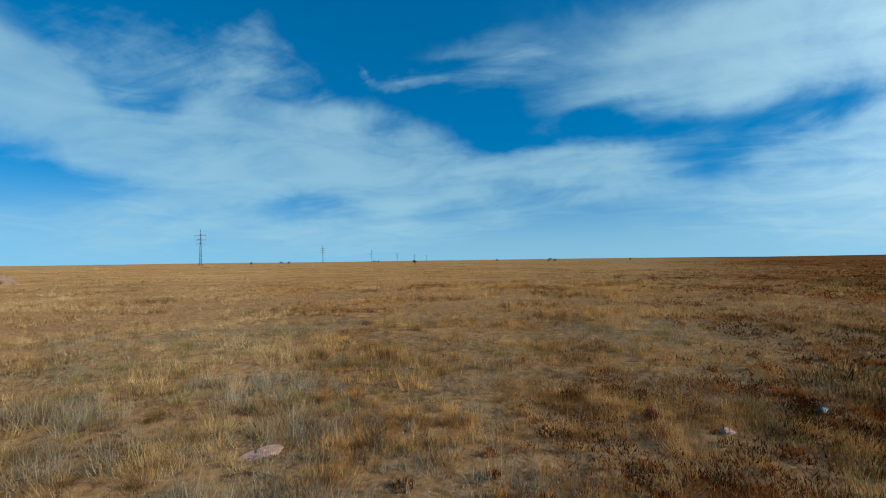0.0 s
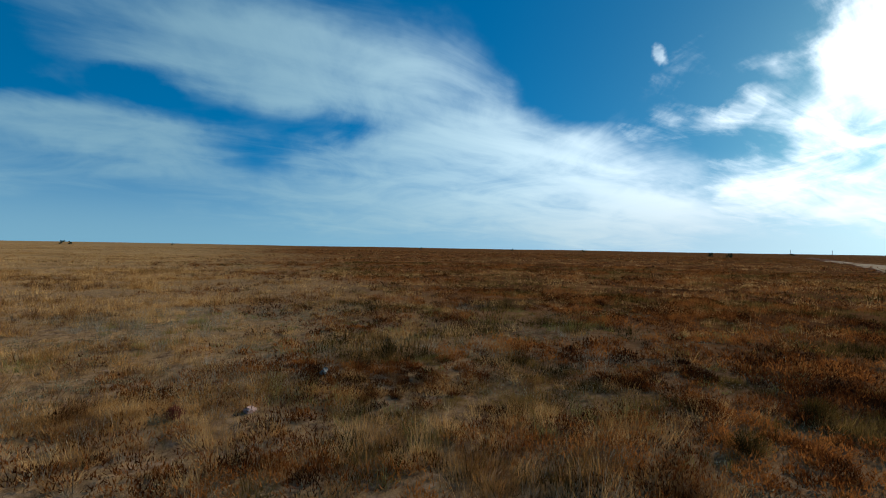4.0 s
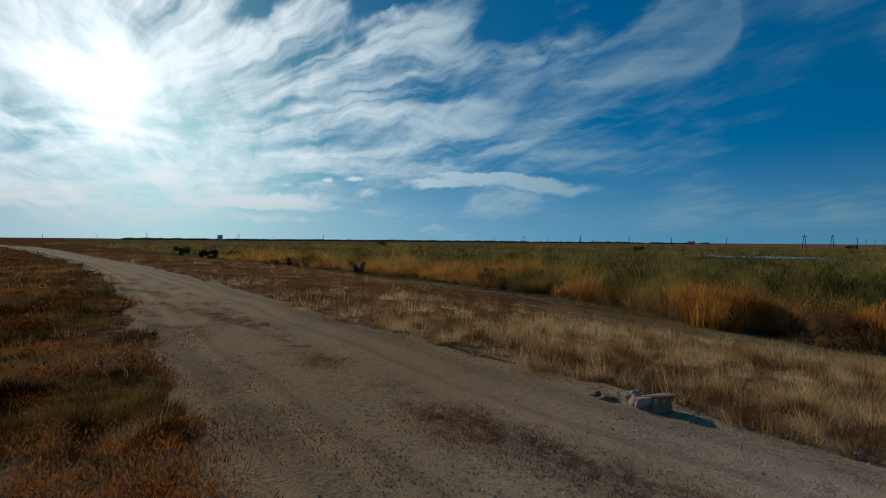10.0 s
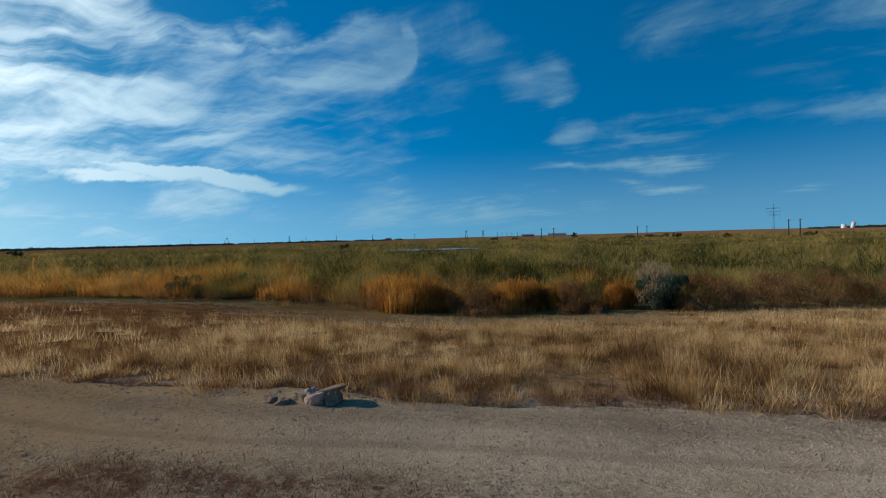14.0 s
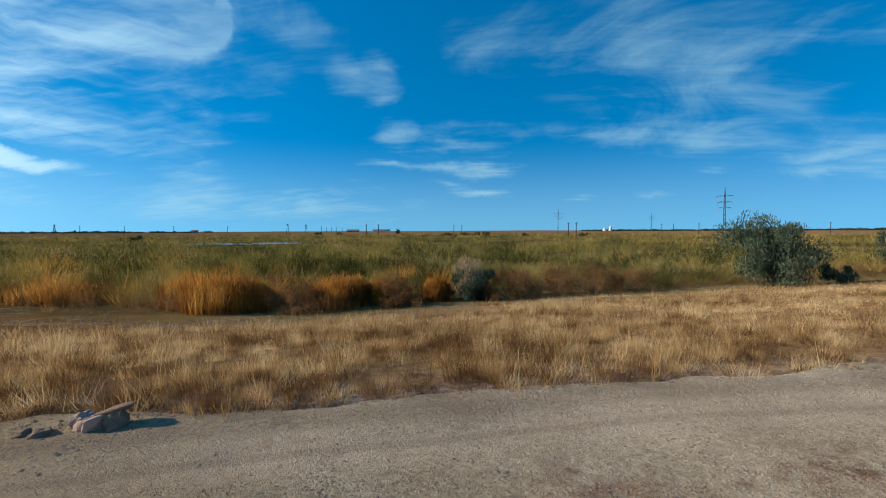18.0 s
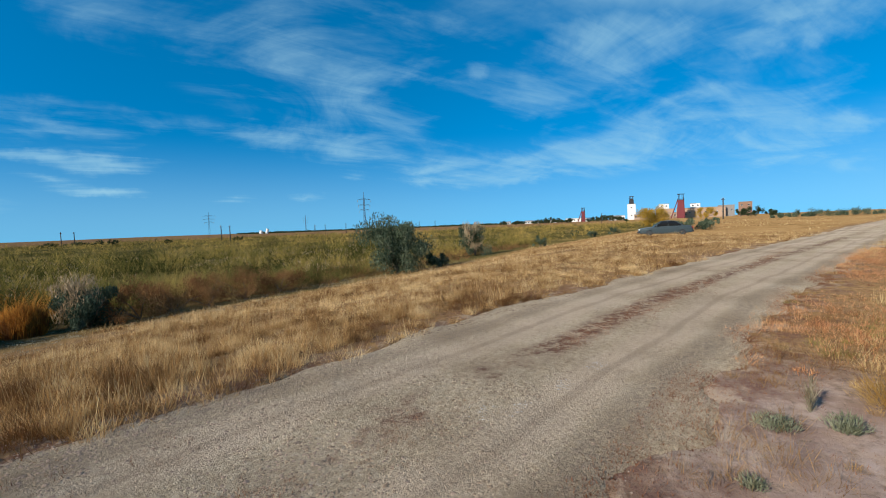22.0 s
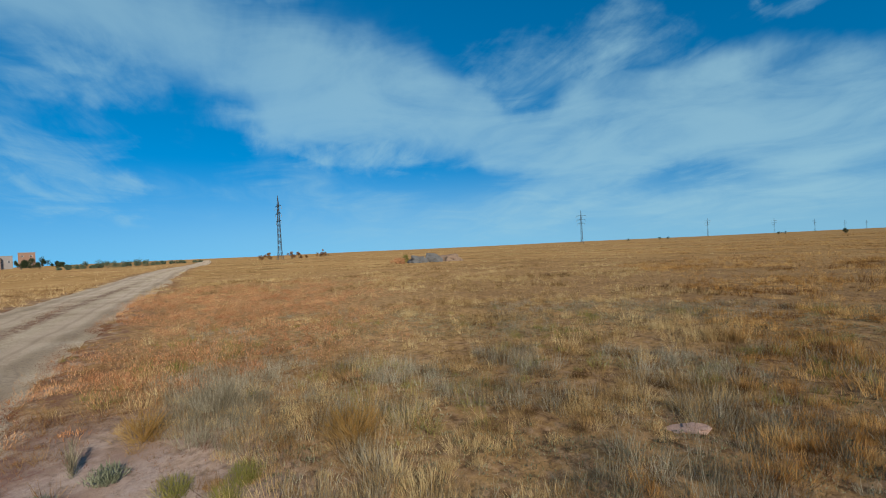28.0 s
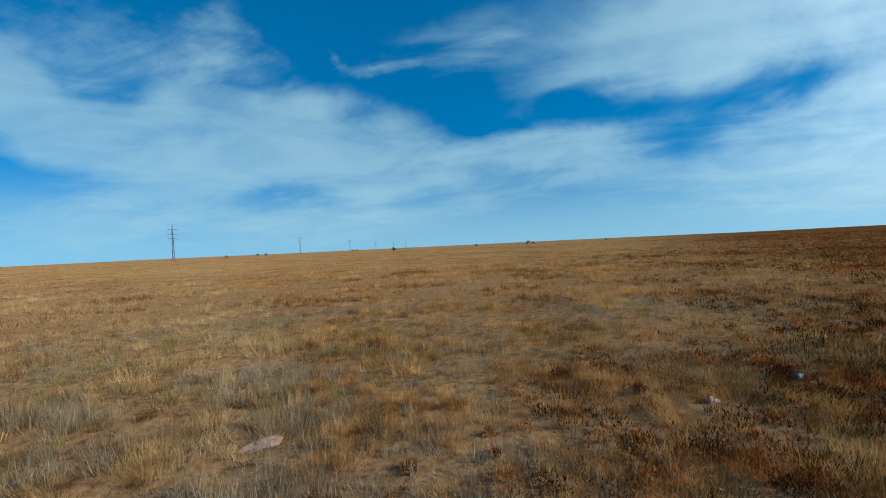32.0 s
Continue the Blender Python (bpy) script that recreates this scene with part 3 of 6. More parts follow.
def road_build(N):
    p = N.add("ShaderNodeTexCoord").outputs["Object"]
    across = N.add("ShaderNodeAttribute", attribute_name="across").outputs["Fac"]
    big = N.noise(p, 0.5, 4.0, 0.6).outputs["Fac"]
    fine = N.noise(p, 14.0, 6.0, 0.7).outputs["Fac"]
    grit = N.noise(p, 85.0, 3.0, 0.75).outputs["Fac"]
    along = N.add("ShaderNodeSeparateXYZ", p)
    sway = N.math("MULTIPLY_ADD", N.math("SUBTRACT", N.noise(p, 0.22, 2.0, 0.5).outputs["Fac"], 0.5), 0.35, across)
    dust = N.add("ShaderNodeValToRGB", N.math("ADD", N.math("MULTIPLY", big, 0.5), N.math("MULTIPLY", fine, 0.5)),
                 ramp=[(0.36, (0.27, 0.200, 0.128)), (0.5, (0.47, 0.370, 0.252)), (0.64, (0.63, 0.515, 0.375))]).outputs[0]
    c = N.mix(N.math("MULTIPLY", N.smooth(grit, 0.58, 0.70), 0.6), dust, rgb(0.14, 0.10, 0.07))
    chips = N.noise(p, 34.0, 4.0, 0.7).outputs["Fac"]
    stony = N.smooth(N.noise(p, 1.3, 4.0, 0.6).outputs["Fac"], 0.38, 0.62, 0.25, 1.0)
    c = N.mix(N.math("MULTIPLY", N.math("MULTIPLY", N.smooth(chips, 0.56, 0.64), stony), 0.75), c, rgb(0.15, 0.105, 0.07))
    c = N.mix(N.math("MULTIPLY", N.smooth(chips, 0.42, 0.35), 0.5), c, rgb(0.60, 0.49, 0.37))
    c = N.mix(N.math("MULTIPLY", N.smooth(grit, 0.42, 0.30), 0.45), c, rgb(0.58, 0.48, 0.38))
    # two pale wheel tracks, swept clean
    wheel = N.math("MAXIMUM", N.smooth(N.math("ABSOLUTE", N.math("SUBTRACT", sway, 0.52)), 0.24, 0.10), N.smooth(N.math("ABSOLUTE", N.math("ADD", sway, 0.46)), 0.26, 0.10))
    c = N.mix(N.math("MULTIPLY", wheel, N.smooth(big, 0.25, 0.6, 0.15, 0.5)), c, rgb(0.53, 0.405, 0.30))
    thin = N.smooth(N.math("ABSOLUTE", N.math("SUBTRACT", N.math("ABSOLUTE", N.math("SUBTRACT", sway, 0.03)), 0.49)), 0.045, 0.015)
    c = N.mix(N.math("MULTIPLY", thin, N.smooth(fine, 0.40, 0.6, 0.1, 0.45)), c, rgb(0.22, 0.16, 0.11))
    ridge = N.smooth(N.math("ABSOLUTE", N.math("SUBTRACT", N.math("ABSOLUTE", N.math("SUBTRACT", sway, 0.03)), 0.80)), 0.16, 0.04)
    c = N.mix(N.math("MULTIPLY", N.math("MULTIPLY", ridge, N.smooth(fine, 0.40, 0.6)), 0.6), c, rgb(0.16, 0.11, 0.08))
    # reddish dry weeds trodden into the crown, one long strip towards the west
    crown = N.smooth(N.math("ABSOLUTE", N.math("ADD", sway, 0.0)), 0.21, 0.05)
    west = N.smooth(along.outputs[0], -4.5, -7.0, 0.0, 0.13)
    west = N.math("MULTIPLY", west, N.smooth(along.outputs[0], -46.0, -26.0))
    patch = N.math("ADD", N.noise(p, 0.8, 5.0, 0.7).outputs["Fac"], west)
    weed = N.math("MULTIPLY", crown, N.smooth(patch, 0.47, 0.60))
    weed = N.math("MULTIPLY", weed, N.smooth(N.math("MULTIPLY_ADD", N.noise(p, 5.0, 5.0, 0.75).outputs["Fac"], 0.6, N.math("MULTIPLY", fine, 0.4)), 0.44, 0.54))
    c = N.mix(N.math("MULTIPLY", weed, 0.92), c, rgb(0.15, 0.072, 0.048))
    # multiplied browner and darker towards the east: the backlit tone is painted in
    c = N.mix(N.math("MULTIPLY", N.smooth(along.outputs[0], -1.0, 5.0), N.smooth(big, 0.3, 0.6, 0.6, 1.0)), c, rgb(0.82, 0.64, 0.41), "MULTIPLY")
    h = N.math("ADD", N.math("ADD", fine, chips), N.math("MULTIPLY", grit, 0.7))
    return principled(N, c, 0.95, 0.0, h, 1.0, 0.028, 0.06)


GROUND = material("steppe_ground", ground_build)
ROAD = material("road_dust", road_build)
STRAW = leafy("straw_grass", (0.13, 0.072, 0.029), (0.42, 0.266, 0.108), (0.64, 0.472, 0.235), 0.30, 0.30, 0.36, 4.0, 3.0)
TAWNY = leafy("tawny_grass", (0.13, 0.058, 0.019), (0.45, 0.232, 0.068), (0.68, 0.43, 0.17), 0.30, 0.30, 0.36, 4.0, 3.0)
# rust red, with backlit shade of the eastern meadow put into the dark tones
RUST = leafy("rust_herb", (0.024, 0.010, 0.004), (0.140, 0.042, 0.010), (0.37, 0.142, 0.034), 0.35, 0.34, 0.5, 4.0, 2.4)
ORANGE = leafy("orange_saltwort", (0.22, 0.090, 0.042), (0.50, 0.230, 0.105), (0.68, 0.40, 0.20), 0.6, 0.25, 0.8)
SAGE = leafy("grey_wormwood", (0.13, 0.105, 0.066), (0.29, 0.245, 0.165), (0.46, 0.40, 0.285), 0.5, 0.25, 0.7, 2.4)
GREYGREEN = leafy("grey_green_herb", (0.10, 0.094, 0.050), (0.235, 0.21, 0.118), (0.39, 0.345, 0.215), 0.5, 0.2, 0.7, 2.4)
GREEN = leafy("green_tussock", (0.12, 0.12, 0.03), (0.24, 0.21, 0.06), (0.38, 0.31, 0.10), 0.5)
TALL = leafy("tall_dry_grass", (0.15, 0.072, 0.028), (0.49, 0.295, 0.120), (0.78, 0.57, 0.30), 0.30, 0.40, 0.5, 4.0, 2.4)
REED = leafy("reed_leaves", (0.034, 0.042, 0.012), (0.150, 0.135, 0.034), (0.42, 0.30, 0.085), 0.07, 0.35, 0.25, 4.6, 0.30)
REEDWEST = leafy("yellow_reed_leaves", (0.060, 0.064, 0.020), (0.205, 0.180, 0.052), (0.44, 0.325, 0.105), 0.07, 0.25, 0.25, 4.2, 0.30)
REEDGOLD = leafy("golden_reed_leaves", (0.19, 0.080, 0.028), (0.52, 0.235, 0.045), (0.72, 0.42, 0.11), 0.16, 0.45, 0.45, 3.0, 0.5)
REEDFAR = leafy("far_reed_leaves", (0.080, 0.078, 0.024), (0.27, 0.20, 0.052), (0.50, 0.34, 0.10), 0.025, 0.3, 0.2, 4.0, 0.09)
RUSTSOFT = leafy("brown_twigs", (0.11, 0.054, 0.025), (0.25, 0.128, 0.054), (0.40, 0.225, 0.10), 0.3, 0.35, 0.5, 2.4, 0.8)
PLUME = leafy("reed_plumes", (0.26, 0.18, 0.10), (0.42, 0.31, 0.19), (0.56, 0.44, 0.30), 0.2)
OLIVE = leafy("oleaster_leaves", (0.034, 0.052, 0.034), (0.078, 0.105, 0.066), (0.20, 0.235, 0.155), 0.8, 0.2)
DARKLEAF = leafy("dark_leaves", (0.02, 0.035, 0.02), (0.045, 0.06, 0.03), (0.09, 0.10, 0.05), 0.3, 0.2)
YELLOWLEAF = leafy("yellow_leaves", (0.25, 0.16, 0.03), (0.42, 0.26, 0.04), (0.5, 0.34, 0.08), 0.4, 0.3)
DARKOLIVE = leafy("dark_olive_leaves", (0.03, 0.05, 0.035), (0.06, 0.085, 0.06), (0.13, 0.16, 0.11), 0.8, 0.2)
LITTER = leafy("trodden_litter", (0.10, 0.040, 0.022), (0.22, 0.094, 0.050), (0.36, 0.19, 0.105), 0.5, 0.25)
MATTED = leafy("matted_dead_grass", (0.095, 0.047, 0.020), (0.24, 0.132, 0.056), (0.43, 0.27, 0.125), 0.6, 0.15, 0.7)
SALTBROWN = leafy("brown_saltwort", (0.20, 0.11, 0.03), (0.38, 0.22, 0.07), (0.50, 0.32, 0.12), 0.8)
CRIMSON = leafy("crimson_leaves", (0.11, 0.035, 0.022), (0.20, 0.065, 0.040), (0.30, 0.12, 0.075), 0.8)
FRESH = leafy("fresh_leaves", (0.05, 0.10, 0.015), (0.10, 0.18, 0.03), (0.20, 0.26, 0.06), 0.8)
# olive brown, darkened like the rust herbs to carry backlit shade
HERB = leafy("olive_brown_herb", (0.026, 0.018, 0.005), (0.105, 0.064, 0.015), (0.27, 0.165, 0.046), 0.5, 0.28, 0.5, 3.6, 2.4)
GREYGRIT = plain("crushed_stone", (0.13, 0.125, 0.12), 0.95, 0, 0.5, 3, 0.8)
SLAB = plain("brown_pink_stone", (0.44, 0.29, 0.225), 0.95, 0, 0.5, 9, 0.8)
PALEROCK = plain("pale_rock", (0.42, 0.32, 0.27), 0.9, 0, 0.5, 9, 0.9)
CARPAINT = plain("car_paint", (0.040, 0.056, 0.064), 0.3, 0.1, 0.1, 2.0, 0.0)
CARGLASS = plain("car_glass", (0.012, 0.014, 0.016), 0.05, 0.0, 0.05, 2.0, 0.0)
LAMPGLASS = plain("lamp_glass", (0.75, 0.78, 0.8), 0.12, 0.2, 0.05, 2.0, 0.0)
REDLAMP = plain("red_lamp", (0.35, 0.02, 0.02), 0.15, 0.0, 0.05, 2.0, 0.0)
PANE = plain("window_pane", (0.03, 0.04, 0.05), 0.1, 0.0, 0.1, 2.0, 0.0)
BLUEPLASTIC = plain("blue_plastic", (0.04, 0.10, 0.30), 0.4)
BARK = plain("bark", (0.16, 0.13, 0.10), 0.9, 0, 0.4, 6)
STEEL = plain("weathered_steel", (0.05, 0.055, 0.06), 0.7, 0.2, 0.3, 1.0)
TIMBER = plain("tarred_timber", (0.06, 0.052, 0.045), 0.9, 0, 0.4, 3)
PORCELAIN = plain("insulator", (0.30, 0.33, 0.33), 0.3)
ROCK = plain("pink_rock", (0.45, 0.30, 0.245), 0.9, 0, 0.5, 7, 0.9)
DARKROCK = plain("brown_rock", (0.23, 0.16, 0.115), 0.9, 0, 0.5, 8, 0.8)
PEBBLE = plain("grey_brown_pebble", (0.27, 0.20, 0.14), 0.95, 0, 0.6, 40, 0.2)
ROSETTE = leafy("grey_rosette_leaves", (0.11, 0.12, 0.075), (0.21, 0.215, 0.14), (0.33, 0.33, 0.22), 0.8, 0.2)
GRIT = plain("gravel", (0.34, 0.25, 0.19), 0.95, 0, 0.6, 40, 0.2)
WHITEWALL = plain("white_wall", (0.66, 0.66, 0.65), 0.8, 0, 0.2, 0.1)
BROWNWALL = plain("brown_wall", (0.36, 0.25, 0.18), 0.85, 0, 0.3, 0.1)
BRICKWALL = plain("brick_wall", (0.24, 0.145, 0.105), 0.85, 0, 0.3, 0.1)
REDSTEEL = plain("red_steel", (0.14, 0.020, 0.026), 0.6, 0.1, 0.3, 0.2)
BLACKSTEEL = plain("black_steel", (0.03, 0.03, 0.035), 0.6, 0.3, 0.3, 0.2)
PLASTIC = material("clear_plastic", lambda N: N.add("ShaderNodeMixShader", 0.6, N.add("ShaderNodeBsdfGlass", rgb(0.7, 0.85, 0.85), 0.4, 1.3), N.add("ShaderNodeBsdfDiffuse", rgb(0.12, 0.17, 0.18))))
WATER = material("pond_water", lambda N: principled(N, rgb(0.02, 0.03, 0.035), 0.06, 0.0, N.noise(N.add("ShaderNodeTexCoord").outputs["Object"], 2.0).outputs["Fac"], 0.08, 0.05, 0.5))
ROOF = plain("grey_roof", (0.22, 0.20, 0.19), 0.8, 0, 0.3, 0.2)


# ---- builders ----
def quick_mesh(name, verts, faces):
    """A mesh from arrays; every face has as many corners as faces has columns."""
    m = bpy.data.meshes.new(name)
    n, k = faces.shape
    m.vertices.add(len(verts))
    m.vertices.foreach_set("co", np.ascontiguousarray(verts, np.float32).ravel())
    m.loops.add(n * k)
    m.loops.foreach_set("vertex_index", np.ascontiguousarray(faces, np.int32).ravel())
    m.polygons.add(n)
    m.polygons.foreach_set("loop_start", np.arange(0, n * k, k, dtype=np.int32))
    m.polygons.foreach_set("loop_total", np.full(n, k, dtype=np.int32))
    m.update(calc_edges=True)
    return m


def thing(name, label, category, group="", kind="", at=(0, 0, 0), turn=0):
    ob = new(name)
    ob.matrix_basis = pose(*at, 0, 0, turn)
    return tagged(ob, label, category, group, kind)


def part(name, bm, mat, parent=None, label=""):
    m = bpy.data.meshes.new(name)
    bm.to_mesh(m)
    bm.free()
    m.materials.append(mat)
    ob = new(name, m)
    ob.parent = parent
    return tagged(ob, label)


def box(bm, size, at=(0, 0, 0), turn=None, bevel=0.0):
    m = Matrix.Translation(at) @ (turn.to_4x4() if turn else Matrix()) @ Matrix.Diagonal((*size, 1))
    v = bmesh.ops.create_cube(bm, size=1.0, matrix=m)["verts"]
    if bevel:
        e = list({e for x in v for e in x.link_edges})
        bmesh.ops.bevel(bm, geom=e, offset=bevel, segments=2, affect="EDGES")


def strut(bm, a, b, r, r2=None, sides=5):
    a, b = Vector(a), Vector(b)
    d = b - a
    m = Matrix.Translation((a + b) / 2) @ d.to_track_quat("Z", "Y").to_matrix().to_4x4()
    bmesh.ops.create_cone(bm, cap_ends=True, segments=sides, radius1=r, radius2=r if r2 is None else r2, depth=d.length, matrix=m)


def boulder(bm, size, at, seed, turn=(0, 0, 0), rough=0.25, level=3):
    v = bmesh.ops.create_icosphere(bm, subdivisions=level, radius=1.0)["verts"]
    e = Euler(turn).to_matrix()
    for x in v:
        n = x.co.normalized()
        k = 1 + rough * (noise.noise(n * 1.3 + Vector((seed, 0, 0))) * 1.4 + 0.5 * noise.noise(n * 3.5 + Vector((0, seed, 0))))
        c = Vector([math.copysign(abs(q) ** 0.75, q) for q in n]) * k
        x.co = e @ Vector((c.x * size[0], c.y * size[1], c.z * size[2])) + Vector(at)


def blades(name, base, height, width, lean, mat, curl=0.5, segs=2, parent=None, face=None):
    """Many thin leaves as one mesh: base points, heights, widths, and the way that each tip leans."""
    n = len(base)
    a = rng.random(n) * math.tau if face is None else face
    side = np.stack([np.cos(a), np.sin(a), np.zeros(n)], 1) * (width * 0.5)[:, None]
    tip = base + np.concatenate([lean, np.zeros((n, 1))], 1) * height[:, None]
    tip[:, 2] = base[:, 2] + height * np.sqrt(np.maximum(1 - (lean ** 2).sum(1), 0.15))
    if segs == 1:
        v = np.stack([base - side, base + side, tip], 1).reshape(-1, 3)
        f = np.arange(3 * n).reshape(n, 3)
    else:
        mid = base * 0.5 + tip * 0.5
        mid[:, 2] += curl * 0.18 * height
        mid[:, :2] -= curl * 0.12 * lean * height[:, None]
        v = np.stack([base - side, base + side, mid + side * 0.8, mid - side * 0.8, tip], 1).reshape(-1, 3)
        k = 5 * np.arange(n)[:, None]
        f = np.concatenate([k + np.array([0, 1, 2]), k + np.array([0, 2, 3]), k + np.array([3, 2, 4])], 0)
    m = quick_mesh(name, v, f)
    m.materials.append(mat)
    ob = new(name, m)
    ob.parent = parent
    return ob


def sown(n, inner, outer, az0, az1, keep):
    """Points in a sector round the walker (azimuths clockwise from north), thinned by keep(x, y) in 0..1."""
    r = np.sqrt(rng.random(n) * (outer ** 2 - inner ** 2) + inner ** 2)
    a = np.radians(az0 + rng.random(n) * (az1 - az0))
    x, y = r * np.sin(a), r * np.cos(a)
    k = rng.random(n) < keep(x, y)
    return x[k], y[k]


def tufts(x, y, per, spread, high, wide, splay=0.5, upright=0.15):
    """Blades in tufts at the points given: base, height, width and lean of each blade."""
    n = len(x) * per
    tx, ty = np.repeat(x, per), np.repeat(y, per)
    a, q = rng.random(n) * math.tau, np.sqrt(rng.random(n))
    size = np.repeat((0.55 + 0.75 * rng.random(len(x))) * (0.35 + 1.3 * fbm(x / 0.8, y / 0.8, 3, 17)), per)
    dx, dy = np.cos(a) * q * spread * size, np.sin(a) * q * spread * size
    a = a + rng.normal(0, 0.5, n)
    bx, by = tx + dx, ty + dy
    base = np.stack([bx, by, land(bx, by) + np.maximum(relief(bx, by), -0.03) - 0.01], 1)
    h = high * size * (0.55 + 0.6 * rng.random(n)) * (1 - 0.3 * q)
    lean = np.stack([np.cos(a), np.sin(a)], 1) * (splay * q * rng.random(n))[:, None] + rng.normal(0, upright, (n, 2))
    return base, h, wide * (0.6 + 0.8 * rng.random(n)), np.clip(lean, -0.85, 0.85)


def domes(x, y, per, radius, high, wide, loose=0.25, rise=0.85):
    """Rounded tussocks at the points given: blades spring from a small foot and end on a ragged dome."""
    n = len(x) * per
    size = np.repeat((0.40 + 0.95 * rng.random(len(x)) ** 1.6) * (0.35 + 1.3 * fbm(x / 1.3, y / 1.3, 2, 17)), per)
    squat = np.repeat(0.7 + 0.6 * rng.random(len(x)), per)
    comb = np.repeat(rng.normal(0, 0.22, (len(x), 2)), per, axis=0)
    a, q = rng.random(n) * math.tau, rng.random(n) ** 0.6
    out = np.stack([np.cos(a), np.sin(a)], 1)
    flat = out * (q * radius * size)[:, None] + (comb + rng.normal(0, loose, (n, 2))) * (high * size)[:, None]
    tall = high * size * squat * np.sqrt(1.02 - 0.75 * q ** 2) * (0.45 + 0.7 * rng.random(n))
    start = rise * rng.random(n) ** 0.6
    foot = out * (0.3 * q * radius * size)[:, None] + flat * start[:, None]
    bx, by = np.repeat(x, per) + foot[:, 0], np.repeat(y, per) + foot[:, 1]
    base = np.stack([bx, by, land(bx, by) + np.maximum(relief(bx, by), -0.03) - 0.01 + tall * start], 1)
    flat = flat * (1 - 0.8 * start)[:, None] + rng.normal(0, 0.35 * rise, (n, 2)) * tall[:, None]
    tall = tall * (1.0 - 0.75 * start)
    long = np.sqrt((flat ** 2).sum(1) + tall ** 2)
    return base, long, wide * (0.6 + 0.8 * rng.random(n)), np.clip(flat / long[:, None], -0.64, 0.64)


def clumps(x, y, per, radius, high, wide, splay=0.60, loose=0.24):
    """Grass clumps at the points given: blades rooted over the whole foot, upright inside, leaning out at the rim."""
    n = len(x) * per
    one = (0.45 + 0.95 * rng.random(len(x)) ** 1.5) * (0.45 + 1.1 * fbm(x / 1.3, y / 1.3, 2, 17))
    size = np.repeat(one, per)
    comb = np.repeat(rng.normal(0, 0.10, (len(x), 2)), per, axis=0)
    a, q = rng.random(n) * math.tau, np.sqrt(rng.random(n))
    out = np.stack([np.cos(a), np.sin(a)], 1)
    bx, by = np.repeat(x, per) + out[:, 0] * q * radius * size * 0.8, np.repeat(y, per) + out[:, 1] * q * radius * size * 0.8
    base = np.stack([bx, by, land(bx, by) + np.maximum(relief(bx, by), -0.03) - 0.012], 1)
    tall = high * size * (0.28 + 0.80 * rng.random(n) ** 1.3) * (1 - 0.5 * q ** 2)
    lean = out * (splay * q * (0.5 + rng.random(n)))[:, None] + comb + rng.normal(0, loose, (n, 2))
    return base, tall, wide * (0.6 + 0.8 * rng.random(n)), np.clip(lean, -0.64, 0.64)


def cushions(x, y, per, radius, high, wide, leaf=0.3, slim=0.3):
    """Low leafy herbs at the points given: small leaves that fill a ragged, flattened dome."""
    n = len(x) * per
    size = np.repeat((0.45 + 0.95 * rng.random(len(x)) ** 1.5) * (0.45 + 1.1 * fbm(x / 1.3, y / 1.3, 2, 17)), per)
    a, q, k = rng.random(n) * math.tau, np.sqrt(rng.random(n)), rng.random(n) ** 0.7
    out = np.stack([np.cos(a), np.sin(a)], 1)
    bx, by = np.repeat(x, per) + out[:, 0] * q * radius * size, np.repeat(y, per) + out[:, 1] * q * radius * size
    z = high * size * k * np.sqrt(np.maximum(1.03 - q ** 2, 0)) * (0.7 + 0.6 * fbm(bx / 0.09, by / 0.09, 2, 37))
    base = np.stack([bx, by, land(bx, by) + np.maximum(relief(bx, by), -0.03) - 0.01 + z], 1)
    long = np.maximum(leaf * high * (0.6 + 0.8 * rng.random(n)), wide * 1.2)
    return base, long, wide * (0.6 + 0.8 * rng.random(n)), np.clip(out * (0.5 * q)[:, None] + rng.normal(0, 0.4, (n, 2)), -0.64, 0.64)


def on_road(base, tall, wide, lean):
    """The same blades, lifted where the worn road lies above their feet."""
    z = road_z(base[:, 0], base[:, 1])
    base[:, 2] = np.where(edge_off(base[:, 0], base[:, 1]) < 0.1, np.maximum(base[:, 2], z - 0.004), base[:, 2])
    return base, tall, wide, lean


def off_road(x, y, margin=0.0):
    return edge_off(x, y) > margin


def meadow(x, y):
    d, w = road_off(x, y)
    return (d > 0) & off_road(x, y, 0.05)


def verge(x, y):
    d, w = road_off(x, y)
    return (d < 0) & off_road(x, y) & (y > shore(x) + np.where(x > -8, 9.8, 2.5) + 5 * (fbm(x / 5, y / 5, 2, 61) - 0.3))


# ---- ground ----
rings = np.concatenate([[0.0], 0.5 * 1.031 ** np.arange(0, 301)])
rings[-1] = 4800.0
SEG = 280
ang = np.arange(SEG) / SEG * math.tau
gx = (rings[:, None] * np.sin(ang)[None]).ravel()
gy = (rings[:, None] * np.cos(ang)[None]).ravel()
gz = land(gx, gy) + relief(gx, gy)
idx = np.arange(len(rings) * SEG).reshape(len(rings), SEG)
quads = np.stack([idx[:-1], np.roll(idx, -1, 1)[:-1], np.roll(idx, -1, 1)[1:], idx[1:]], -1).reshape(-1, 4)[:, ::-1]
ground_mesh = quick_mesh("ground", np.stack([gx, gy, gz], 1), quads)
ground_mesh.materials.append(GROUND)
ground_mesh.polygons.foreach_set("use_smooth", np.ones(len(ground_mesh.polygons), bool))
edge_attr = ground_mesh.attributes.new("edge", "FLOAT", "POINT")
edge_attr.data.foreach_set("value", edge_off(gx, gy).astype(np.float32))
ground = tagged(new("ground", ground_mesh), "dry autumn steppe with bare soil between tufts of grass", "ground", kind="structure")

